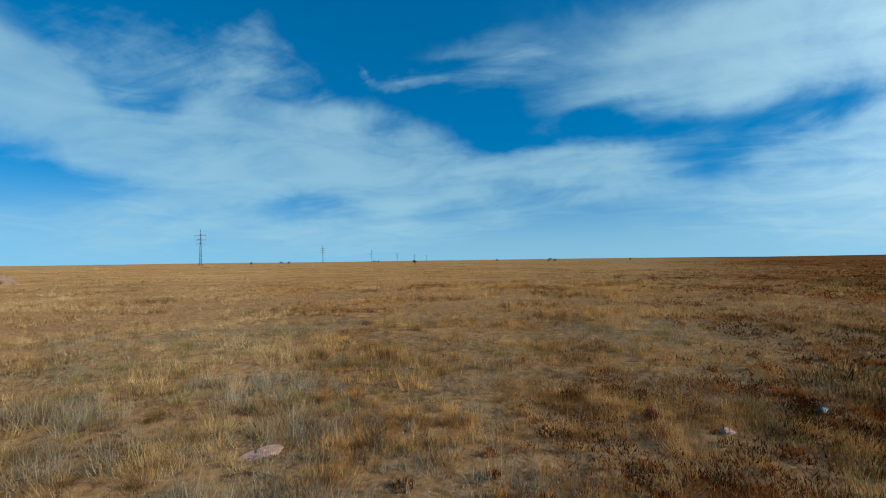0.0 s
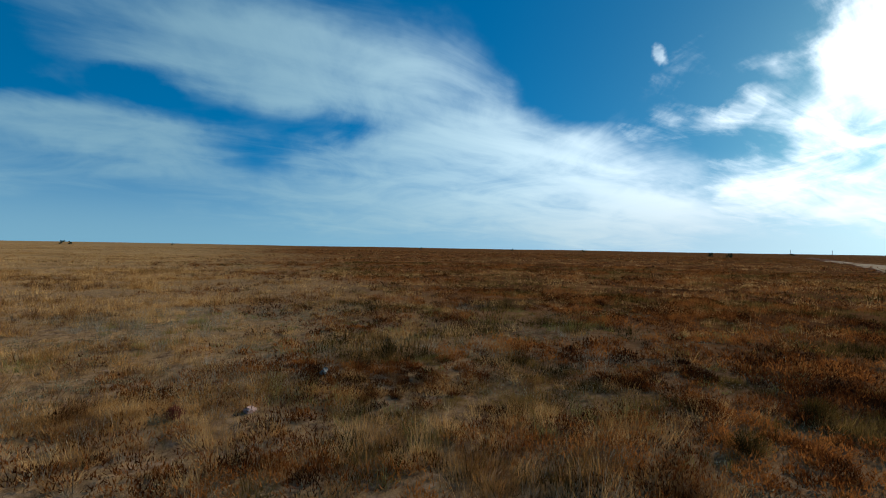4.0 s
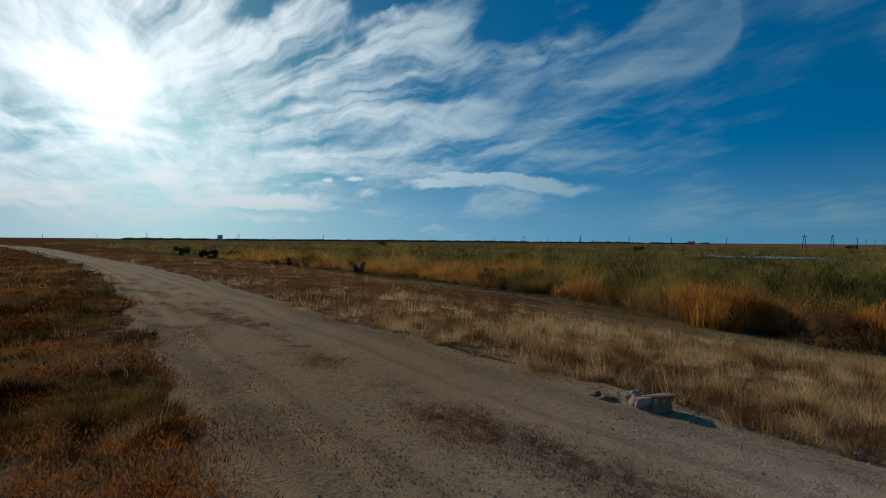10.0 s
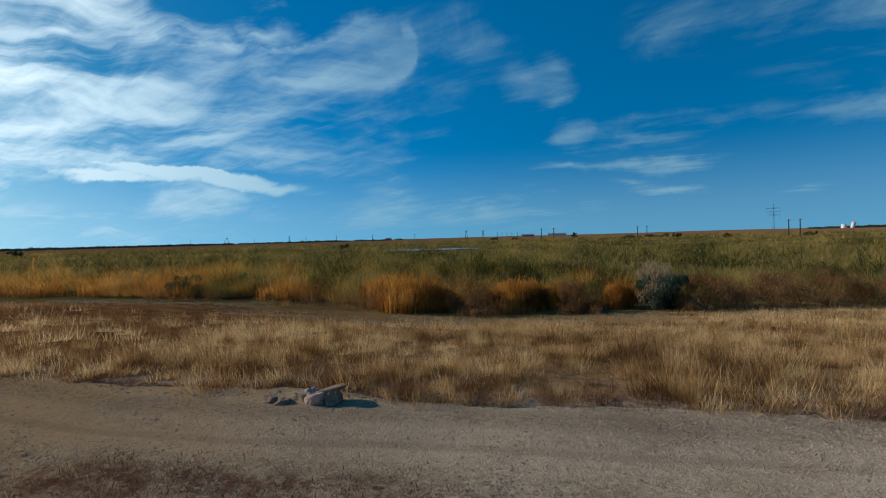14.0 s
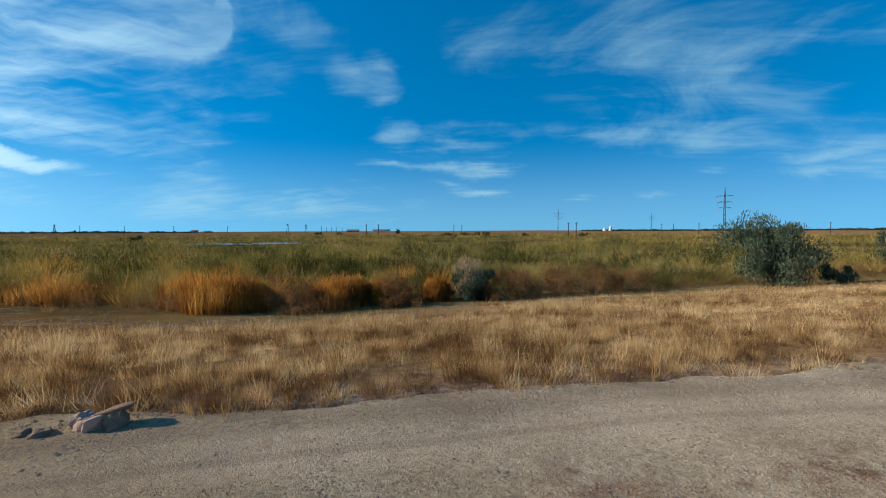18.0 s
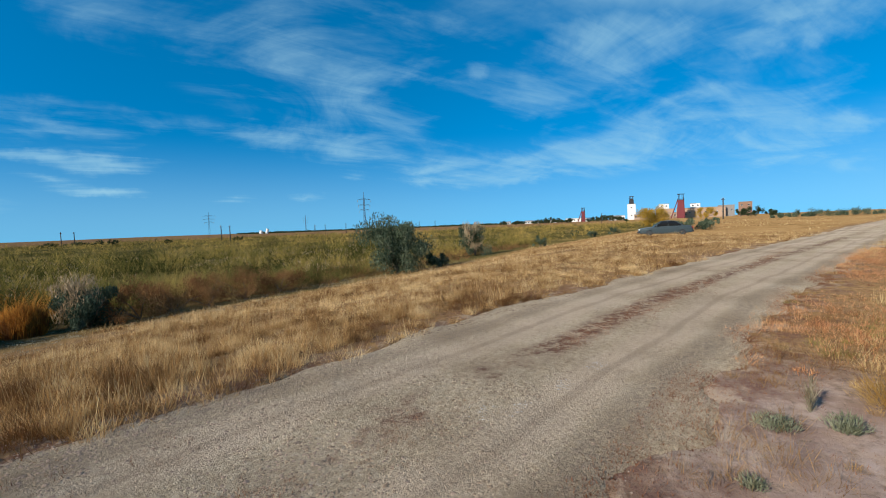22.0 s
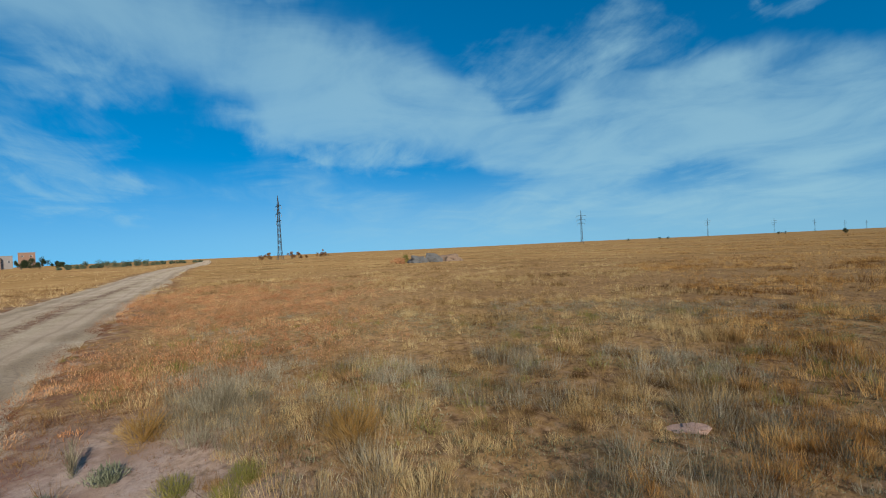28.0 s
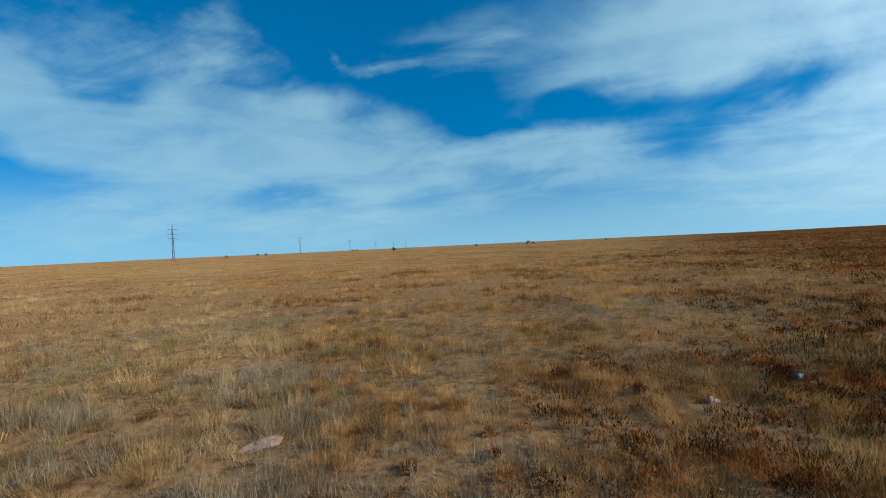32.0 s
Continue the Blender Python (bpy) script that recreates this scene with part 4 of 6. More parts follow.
# ---- road ----
u = np.concatenate([-700 + 0 * np.arange(0), np.linspace(-700, -60, 100), np.arange(-59.5, -12, 0.4), np.arange(-12, 12, 0.1), np.arange(12, 60, 0.4), np.linspace(60.5, 160, 60)])
v = np.linspace(-1.25, 1.25, 64)
slope = (road_mid(u + 0.8) - road_mid(u - 0.8)) / 1.6
nx, ny = -slope / np.sqrt(1 + slope ** 2), 1 / np.sqrt(1 + slope ** 2)
half = np.interp(u, ROAD_X, ROAD_W)
rx = u[:, None] + nx[:, None] * half[:, None] * v[None]
ry = road_mid(u)[:, None] + ny[:, None] * half[:, None] * v[None]
rz = road_z(rx, ry)
ridx = np.arange(rx.size).reshape(rx.shape)
rq = np.stack([ridx[:-1, :-1], ridx[1:, :-1], ridx[1:, 1:], ridx[:-1, 1:]], -1).reshape(-1, 4)
road_mesh = quick_mesh("road", np.stack([rx, ry, rz], -1).reshape(-1, 3), rq)
road_mesh.materials.append(ROAD)
attr = road_mesh.attributes.new("across", "FLOAT", "POINT")
attr.data.foreach_set("value", np.broadcast_to(v[None], rx.shape).astype(np.float32).ravel())
road_mesh.polygons.foreach_set("use_smooth", np.ones(len(road_mesh.polygons), bool))
road = tagged(new("road", road_mesh), "pale dusty dirt road with two ruts and trodden red weeds", "road", kind="structure")


def stuff(ob, label, category):
    return tagged(ob, label, category, kind="stuff")


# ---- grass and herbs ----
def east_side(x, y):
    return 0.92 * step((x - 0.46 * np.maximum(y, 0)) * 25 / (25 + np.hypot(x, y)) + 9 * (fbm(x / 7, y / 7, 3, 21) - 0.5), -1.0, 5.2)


def clumpy(x, y, size, shift, low=0.35):
    return low + (1 - low) * step(fbm(x / size, y / size, 3, shift), 0.40, 0.58)


def bare_patch(x, y):
    d, w = road_off(x, y)
    strip = (d - w < 1.3 + 0.8 * (fbm(x / 1.2, y / 1.2, 3, 27) - 0.5)) & (x < -1.2) & (x > -16)
    return 1 - 0.8 * strip - 0.85 * (np.hypot((x + 4.0) * 0.7, (y - 0.3) * 1.2) < 1.3) - 0.75 * (np.hypot((x + 1.7) / 0.5, (y - 3.95) / 0.55) < 1)


def salty(x, y):
    """Where saltwort grows, along the road to the west."""
    a, r = np.degrees(np.arctan2(x, y)) % 360, np.hypot(x, y)
    d, w = road_off(x, y)
    return step(fbm(x / 1.8, y / 1.8, 3, 40), 0.34, 0.50) * (a > 262) * (1 - step(a + 12 * (fbm(x / 2.5, y / 2.5, 3, 93) - 0.5), 292, 312)) * step(r, 5.0, 7.5) * (1 - step(r, 20, 32)) * (d > w)


def straw_keep(size):
    return lambda x, y: meadow(x, y) * (1 - 0.8 * salty(x, y)) * clumpy(x, y, size, 1, 0.18) * clumpy(x, y, size * 5, 23, 0.5) * (1 - (0.9 - 0.28 * step(np.hypot(x, y), 9, 24)) * east_side(x, y)) * np.clip(bare_patch(x, y), 0, 1)


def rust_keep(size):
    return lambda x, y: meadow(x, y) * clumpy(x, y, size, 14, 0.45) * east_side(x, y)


SHORT = "short straw-coloured steppe grass growing in tufts"
for n, inner, outer, az0, az1, size, per, radius, high, wide in (
        (1900, 1.1, 6, -92, 120, 0.9, 200, 0.20, 0.24, 0.0032), (4600, 6, 14, -90, 110, 1.4, 78, 0.27, 0.30, 0.0058),
        (15000, 14, 34, -88, 100, 2.4, 34, 0.36, 0.32, 0.012), (26000, 34, 90, -86, 95, 5.0, 12, 0.55, 0.24, 0.034),
        (20000, 90, 260, -76, 85, 14.0, 6, 1.3, 0.30, 0.13)):
    x, y = sown(n, inner, outer, az0, az1, straw_keep(size))
    # tawny towards the north and east, paler towards the west
    k = x / np.hypot(x, y) + 1.6 * (fbm(x / (4 * size), y / (4 * size), 3, 91) - 0.5) > -0.35
    stuff(blades("meadow_grass", *clumps(x[k], y[k], per, radius, high, wide), TAWNY, segs=1), "short tawny steppe grass growing in tufts", "grass")
    stuff(blades("meadow_grass", *clumps(x[~k], y[~k], per, radius, high, wide), STRAW, segs=1), SHORT, "grass")
x, y = sown(1600, 1.1, 9, -90, 60, lambda x, y: meadow(x, y) * (fbm(x / 0.9, y / 0.9, 2, 19) > 0.5) * np.clip(bare_patch(x, y), 0, 1))
stuff(blades("upright_grass", *tufts(x, y, 20, 0.06, 0.16, 0.0032, 0.6, 0.28), STRAW, segs=1), "thin upright dry stems among short tufts", "grass")
for n, inner, outer, wide in ((4500, 1.1, 8, 0.0042), (3500, 8, 22, 0.012)):
    x, y = sown(n, inner, outer, -90, 118, lambda x, y: meadow(x, y) * (1 - 0.95 * east_side(x, y)) * np.clip(bare_patch(x, y) + 0.3, 0, 1))
    stuff(blades("grass_mat", *tufts(x, y, 14, 1.4 * inner ** 0.5 * 0.12, 0.07, wide, 1.0, 0.5), MATTED, segs=1), "low matted dry grass between the tufts", "grass")
RUSTY = "low rust-red autumn herbs and dry grass"
# these herbs' colours hold painted backlit shade besides their own rust and olive
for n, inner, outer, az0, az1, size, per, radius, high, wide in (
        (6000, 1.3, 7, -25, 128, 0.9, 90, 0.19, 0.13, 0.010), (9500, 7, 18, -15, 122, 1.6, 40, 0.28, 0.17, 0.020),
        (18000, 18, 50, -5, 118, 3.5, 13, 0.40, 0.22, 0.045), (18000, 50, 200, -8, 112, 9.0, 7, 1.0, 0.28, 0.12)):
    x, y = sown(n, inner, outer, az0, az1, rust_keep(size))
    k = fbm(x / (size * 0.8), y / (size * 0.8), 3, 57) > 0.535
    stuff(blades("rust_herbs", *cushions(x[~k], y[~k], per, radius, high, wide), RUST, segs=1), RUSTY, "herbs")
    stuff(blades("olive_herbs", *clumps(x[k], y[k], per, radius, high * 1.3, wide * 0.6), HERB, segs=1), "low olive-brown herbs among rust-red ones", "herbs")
# red weeds in patches on the crown of the road
x = rng.uniform(-0.5, 13, 2600)
v = rng.normal(0.04, 0.15, len(x))
d, w = road_off(x, x * 0)
k = fbm(x / 0.9, v * 2.2, 3, 83) > 0.545
x, y = x[k], road_mid(x[k]) + v[k] * w[k]
stuff(blades("crown_weeds", *on_road(*tufts(x, y, 16, 0.09, 0.05, 0.005, 1.3, 0.6)), LITTER, segs=1), "low dry red weeds on the crown of the road", "herbs")
# trodden red-brown litter along the north edge of the road
x = np.concatenate([rng.random(4200) * 30 - 14, -1 - 14 * rng.random(4200), -14 - 50 * rng.random(2200) ** 1.6])
d, w = road_off(x, x * 0)
y = road_mid(x) + w - 0.15 + np.abs(rng.normal(0, 0.6, len(x))) * (1 + 0.6 * (x < -2))
k = fbm(x / 1.0, y / 0.45, 3, 26) > 0.42
x, y = x[k], y[k]
ex = rng.random(5200) * 24 + 0.5
d, w = road_off(ex, ex * 0)
ey = road_mid(ex) + w - 1.0 * rng.random(len(ex)) ** 1.5
k = fbm(ex / 1.1, ey / 0.5, 3, 29) > 0.51
x, y = np.concatenate([x, ex[k]]), np.concatenate([y, ey[k]])
stuff(blades("road_edge_herbs", *on_road(*tufts(x, y, 9, 0.14, 0.042, 0.007, 1.4, 0.7)), LITTER, segs=1), "dark red trodden herbs along the edge of the road", "herbs")
x, y = sown(1500, 1.2, 7.5, 282, 350, lambda x, y: meadow(x, y) * step(fbm(x / 0.7, y / 0.7, 3, 35), 0.47, 0.60) * np.clip(bare_patch(x, y), 0, 1))
stuff(blades("wormwood", *tufts(x, y, 34, 0.11, 0.27, 0.0038, 0.9, 0.28), SAGE, segs=1), "grey-brown wormwood beside the walker", "herbs")
x, y = sown(3000, 1.1, 13, 285, 430, lambda x, y: meadow(x, y) * step(fbm(x / 1.5, y / 1.5, 3, 33), 0.50, 0.62) * np.clip(bare_patch(x, y), 0, 1))
stuff(blades("wormwood", *tufts(x, y, 26, 0.10, 0.20, 0.0045, 0.8, 0.25), SAGE, segs=1), "grey-green wormwood with upright dry stalks", "herbs")
x, y = sown(12000, 1.2, 13, -70, 90, lambda x, y: meadow(x, y) * (1 - 0.8 * east_side(x, y)) * step(fbm(x / 1.0, y / 1.0, 3, 77), 0.47, 0.58))
stuff(blades("grey_litter", *cushions(x, y, 18, 0.15, 0.08, 0.009), GREYGREEN, segs=1), "low grey cushion herbs between the tufts", "herbs")
x, y = sown(5000, 3.5, 32, 262, 314, lambda x, y: meadow(x, y) * salty(x, y))
stuff(blades("saltwort", *cushions(x, y, 84, 0.28, 0.22, 0.0065, 0.22), ORANGE, segs=1), "orange-red dry saltwort beside the road", "herbs")
x, y = sown(2200, 1.4, 12, 270, 450, lambda x, y: meadow(x, y) * step(fbm(x / 1.1, y / 1.1, 3, 51), 0.57, 0.66))
stuff(blades("green_tussocks", *clumps(x, y, 70, 0.13, 0.22, 0.0042), GREEN, segs=1), "small yellow-green grass tussocks", "grass")
x, y = sown(5200, 2.4, 9, 255, 300, lambda x, y: meadow(x, y) * step(fbm(x / 0.5, y / 0.5, 3, 53), 0.40, 0.58))
stuff(blades("soil_litter", *tufts(x, y, 8, 0.16, 0.05, 0.005, 1.4, 0.6), LITTER, segs=1), "flat red-brown plant litter on bare soil", "litter")
x, y = sown(1100, 2.4, 10, 258, 305, lambda x, y: meadow(x, y) * step(fbm(x / 0.8, y / 0.8, 3, 54), 0.44, 0.56))
stuff(blades("sparse_grass", *clumps(x, y, 44, 0.12, 0.22, 0.0034, 0.9, 0.3), MATTED, segs=1), "sparse pale dry grass on bare soil", "grass")
VERGE = "tall golden dry grass on the bank beside the road"
for n, inner, outer, az0, az1, size, per, radius, high, wide in (
        (4400, 4, 10, 90, 285, 1.0, 104, 0.26, 0.36, 0.0054), (5600, 10, 20, 90, 285, 1.6, 56, 0.34, 0.38, 0.0095),
        (16000, 20, 45, 90, 285, 3.0, 20, 0.38, 0.38, 0.016), (17000, 45, 180, 85, 300, 7.0, 10, 0.8, 0.42, 0.045)):
    x, y = sown(n, inner, outer, az0, az1, lambda x, y: verge(x, y) * clumpy(x, y, size, 60, 0.24) * (1 - 0.85 * step(x, 1.5, 10)))
    stuff(blades("verge_grass", *clumps(x, y, per, radius, high, wide, 0.62, 0.30), TALL, segs=1), VERGE, "grass")
x, y = sown(3400, 4, 18, 100, 280, lambda x, y: verge(x, y) * (fbm(x / 1.4, y / 1.4, 2, 66) > 0.5))
stuff(blades("seed_stalks", *tufts(x, y, 12, 0.14, 0.40, 0.0036, 0.5, 0.22), TALL, segs=1), "pale seed stalks standing over the bank grass", "grass")
x, y = sown(3600, 4, 18, 100, 280, lambda x, y: verge(x, y) * (fbm(x / 1.0, y / 1.0, 2, 68) > 0.48))
stuff(blades("dead_grass", *clumps(x, y, 60, 0.26, 0.20, 0.006, 0.8, 0.35), RUSTSOFT, segs=1), "dark brown dead grass low between the tufts", "grass")
x, y = sown(11000, 5, 60, 92, 150, lambda x, y: verge(x, y) * step(fbm(x / 2.0, y / 2.0, 3, 69), 0.30, 0.48) * step(x, 1, 7))
stuff(blades("rust_grass", *clumps(x, y, 26, 0.42, 0.30, 0.014, 0.8, 0.35), RUSTSOFT, segs=1), "red-brown dry grass on the bank towards the sun", "grass")
x, y = sown(14000, 13, 45, 95, 262, lambda x, y: (y < shore(x) + 9) & (y > shore(x) - 1) & (fbm(x / 2, y / 2, 3, 64) > 0.48))
stuff(blades("bank_herbs", *cushions(x, y, 16, 0.26, 0.10, 0.03), SAGE, segs=1), "low grey herbs on the bare foot of the bank", "herbs")


# ---- marsh ----
def marsh(x, y):
    pond = ((x - 18) / 17) ** 2 + ((y + 160) / 9) ** 2 < 1
    gap = ((x - 0.5) / 4.5) ** 2 + ((y + 37) / 2.6) ** 2 < 1
    return (y < shore(x) - 2.5 * fbm(x / 3, y / 3, 2, 70)) & ~pond & ~gap


def front(x, y):
    """One in the fringe of the marsh, nought behind; its depth changes along the shore."""
    deep = -3 - 15 * step(fbm(x / 8, y / 16, 2, 72), 0.35, 0.65)
    return step(y - shore(x), deep - 2, deep + 2)


def golden(x, y):
    return front(x, y) * step(fbm(x / 4.5, y / 4.5, 3, 91), 0.40, 0.52) * (x > -10)


def uneven(b, h, w, l, low=0.55):
    return b, h * (low - 0.25 + 1.3 * fbm(b[:, 0] / 4.5, b[:, 1] / 4.5, 3, 79)), w, l


x, y = sown(12000, 20, 60, 112, 215, lambda x, y: marsh(x, y) * golden(x, y))
stuff(blades("reeds", *uneven(*domes(x, y, 60, 0.8, 1.45, 0.022, 0.16, 0.7)), REEDGOLD, segs=1), "orange and brown autumn reeds at the edge of the marsh", "reeds")
x, y = sown(9000, 60, 110, 112, 160, lambda x, y: marsh(x, y) * front(x, y) * step(fbm(x / 4.5, y / 4.5, 3, 91), 0.34, 0.46))
stuff(blades("reeds", *uneven(*domes(x, y, 26, 0.9, 1.3, 0.055, 0.16, 0.7)), REEDGOLD, segs=1), "orange and brown autumn reeds at the edge of the marsh", "reeds")
x, y = sown(12000, 20, 46, 115, 262, lambda x, y: marsh(x, y) * (1 - golden(x, y)) * clumpy(x, y, 5, 73, 0.3))
west = x < -11 + 6 * (fbm(x / 6, y / 6, 2, 99) - 0.5)
stuff(blades("reeds", *uneven(*domes(x[~west], y[~west], 44, 0.6, 1.6, 0.022, 0.14, 0.6)), REED, segs=1), "green and olive reeds standing in the marsh", "reeds")
stuff(blades("reeds", *uneven(*domes(x[west], y[west], 44, 0.6, 1.2, 0.022, 0.16, 0.7)), REEDWEST, segs=1), "lower yellow-olive reeds towards the mine", "reeds")
x, y = sown(14000, 46, 100, 105, 265, lambda x, y: marsh(x, y) * clumpy(x, y, 8, 73, 0.25))
stuff(blades("reeds", *uneven(*domes(x, y, 20, 0.9, 1.7, 0.050, 0.14)), REED, segs=1), "green and olive reeds standing in the marsh", "reeds")
x, y = sown(22000, 100, 420, 98, 268, lambda x, y: marsh(x, y) * clumpy(x, y / 2, 14, 71, 0.3))
stuff(blades("reeds", *uneven(*domes(x, y, 8, 1.8, 1.8, 0.20, 0.14)), REEDFAR, segs=1), "olive and yellow reed beds far over the marsh", "reeds")
x, y = sown(9000, 22, 90, 130, 262, lambda x, y: marsh(x, y) * step(fbm(x / 6, y / 6, 3, 75), 0.50, 0.58))
b, h, w, l = tufts(x, y, 5, 0.25, 0.26, 0.045, 0.5, 0.35)
b[:, 2] += 0.95 + 0.45 * rng.random(len(b))
stuff(blades("reed_plumes", b, h, w, l, PLUME, segs=1), "pale feathery plumes on top of the reeds", "reeds")
x, y = sown(8000, 20, 80, 118, 262, lambda x, y: (y < shore(x) + 1.5) & (y > shore(x) - 6) & (fbm(x / 3.5, y / 3.5, 2, 90) > np.where(x < -9, 0.32, 0.52)))
stuff(blades("brown_thicket", *domes(x, y, 50, 0.62, 0.95, 0.014, 0.3), RUSTSOFT, segs=1), "soft brown thicket along the foot of the bank", "shrub")


# ---- pylons and poles ----
def spot(az, dist):
    p = way(az, 0) * dist
    return (p.x, p.y, ground_z(p.x, p.y))


def pylon(high, at, turn, label, arms=(0.83, 0.71, 0.60), reach=(3.6, 3.2, 2.6), group="steel pylons of the power line"):
    ob = thing("pylon", label, "pylon", group, at=at, turn=turn)
    foot, waist, neck = high * 0.085, high * 0.035, high * 0.02
    levels = [(0.0, foot), (0.13, high * 0.05), (0.32, high * 0.042), (0.5, waist), (0.62, high * 0.03), (0.74, high * 0.026), (0.86, neck), (1.0, 0.03)]
    t = high * 0.0023
    bm = bmesh.new()
    for sx, sy in ((1, 1), (1, -1), (-1, 1), (-1, -1)):
        bm_leg = bmesh.new()
        for (h0, w0), (h1, w1) in zip(levels, levels[1:]):
            strut(bm_leg, (sx * w0 / 2, sy * w0 / 2, h0 * high), (sx * w1 / 2, sy * w1 / 2, h1 * high), t * 1.3)
        part("leg", bm_leg, STEEL, ob)
    for (h0, w0), (h1, w1) in zip(levels, levels[1:-1]):
        steps = 2 if h0 >= 0.13 else 1
        for k in range(steps):
            a, b = k / steps, (k + 1) / steps
            za, zb = (h0 + (h1 - h0) * a) * high, (h0 + (h1 - h0) * b) * high
            wa, wb = (w0 + (w1 - w0) * a) / 2, (w0 + (w1 - w0) * b) / 2
            for q in range(4):
                c, s = [(1, 1), (-1, 1), (-1, -1), (1, -1)][q], [(-1, 1), (-1, -1), (1, -1), (1, 1)][q]
                strut(bm, (c[0] * wa, c[1] * wa, za), (s[0] * wb, s[1] * wb, zb), t * 0.75, sides=4)
                strut(bm, (s[0] * wa, s[1] * wa, za), (c[0] * wb, c[1] * wb, zb), t * 0.75, sides=4)
    part("bracing", bm, STEEL, ob)
    for k, r in zip(arms, reach):
        bm = bmesh.new()
        z, r = k * high, r * high / 25
        w = high * 0.014
        for s in (-1, 1):
            for q in (-1, 1):
                strut(bm, (0, q * w, z + high * 0.028), (s * r, 0, z), t, sides=4)
                strut(bm, (0, q * w, z), (s * r, 0, z), t, sides=4)
        part("crossarm", bm, STEEL, ob)
        for s in (-1, 1):
            bm = bmesh.new()
            for j in range(4):
                strut(bm, (s * r, 0, z - 0.25 - j * 0.3), (s * r, 0, z - 0.45 - j * 0.3), 0.16, 0.06, 6)
            strut(bm, (s * r, 0, z), (s * r, 0, z - 1.5), 0.04, sides=4)
            part("insulator", bm, PORCELAIN, ob)
    return ob


STEEL_LABEL = "grey steel lattice pylon with three crossarms on dry grass"
pylon(25, spot(294.9, 187), -6, "tall steel lattice pylon seen nearly edge on")
pylon(25, spot(331.8, 352), 20, STEEL_LABEL)
pylon(25, spot(345.1, 660), 10, STEEL_LABEL)
pylon(25, spot(351.0, 900), 8, STEEL_LABEL)
pylon(25, spot(354.2, 1120), 8, STEEL_LABEL)
pylon(25, spot(356.4, 1400), 8, STEEL_LABEL)
pylon(25, spot(357.9, 1700), 8, STEEL_LABEL)
pylon(25, spot(228.65, 262), -222, STEEL_LABEL)
pylon(25, spot(211.1, 480), -211, "wide steel lattice pylon with three broad crossarms", reach=(5.6, 5.0, 4.0))
pylon(25, spot(221.55, 680), -215, "slender grey steel pylon far behind the marsh")


def pole(az, dist, high, label="dark timber power pole with a short crossarm", arm=1.6, at=None):
    ob = thing("power_pole", label, "power pole", "poles along the horizon", at=at or spot(az, dist), turn=-az + 20)
    bm = bmesh.new()
    strut(bm, (0, 0, -0.6), (0, 0, high), 0.30, 0.22, 7)
    part("post", bm, TIMBER, ob)
    bm = bmesh.new()
    box(bm, (arm, 0.12, 0.14), (0, 0.1, high - 0.7), bevel=0.02)
    part("crossarm", bm, TIMBER, ob)
    for s in (-1, 0, 1):
        bm = bmesh.new()
        z = high - 0.6 if s else high
        strut(bm, (s * arm * 0.45, 0.1 if s else 0, z), (s * arm * 0.45, 0.1 if s else 0, z + 0.35), 0.09, 0.05, 6)
        part("insulator", bm, PORCELAIN, ob)
    return ob


def pole_at(az, top, base):
    """A nine metre pole that fills that span of elevation."""
    return pole(az, 9.0 / (math.tan(radians(top)) - math.tan(radians(base))), 9.0)


for az, top, base in ((145.8, 0.72, 0.08), (152.3, 0.75, 0.08), (158.1, 0.81, 0.0), (161.7, 0.93, 0.11), (166.1, 1.04, 0.15), (171.4, 1.09, 0.19), (181.8, 0.77, -0.07)):
    pole_at(az, top, base)
for az, top, base in ((187.2, 1.05, -0.6), (188.7, 1.04, -0.6), (182.4, 0.62, -0.05), (183.0, 0.60, -0.05), (183.6, 0.55, -0.05), (184.3, 0.52, -0.05), (198.2, 0.99, -0.36), (199.2, 1.12, -0.24), (212.3, 1.25, -0.51), (213.2, 1.07, -0.69), (223.8, 1.0, -0.09), (226.3, 1.39, 0.07)):
    pole_at(az, top, base)
for az, top, base in ((229.6, 1.0, -0.06), (230.9, 0.95, 0.13), (231.8, 0.91, 0.15), (235.4, 1.07, 0.04), (237.4, 1.09, 0.02), (257.7, 1.58, 0.28), (270.1, 2.26, 0.0)):
    pole_at(az, top, base)
for az, top, base in ((106.1, 0.74, -0.09), (112.8, 0.76, -0.02), (118.8, 0.52, 0.0), (124.5, 0.8, -0.04), (129.5, 0.63, -0.02), (90.9, 0.49, -0.03), (94.1, 0.49, -0.02), (97.8, 0.41, -0.09), (101.9, 0.46, -0.04)):
    pole_at(az, top, base)


# ---- shrubs and trees ----
def crown_points(n, wide, high, lumps, lift=0.0):
    """Points in a crown of many uneven lumps, denser towards their skins."""
    c = np.stack([rng.normal(0, 0.29, lumps).clip(-0.43, 0.43) * wide, rng.normal(0, 0.29, lumps).clip(-0.43, 0.43) * wide, (lift + (1 - lift) * (0.12 + 0.74 * rng.random(lumps))) * high], 1)
    taper = 1 - 0.55 * np.abs(c[:, 2] / high - 0.4)
    c[:, :2] *= taper[:, None]
    size = (0.10 + 0.13 * rng.random(lumps)) * (wide + high) / 2
    k = rng.integers(0, lumps, n)
    d = rng.normal(0, 1, (n, 3))
    d /= np.linalg.norm(d, axis=1)[:, None]
    p = c[k] + d * (size[k] * rng.random(n) ** 0.45)[:, None]
    p[:, 2] = np.clip(p[:, 2], 0.02 * high, None)
    return p, c


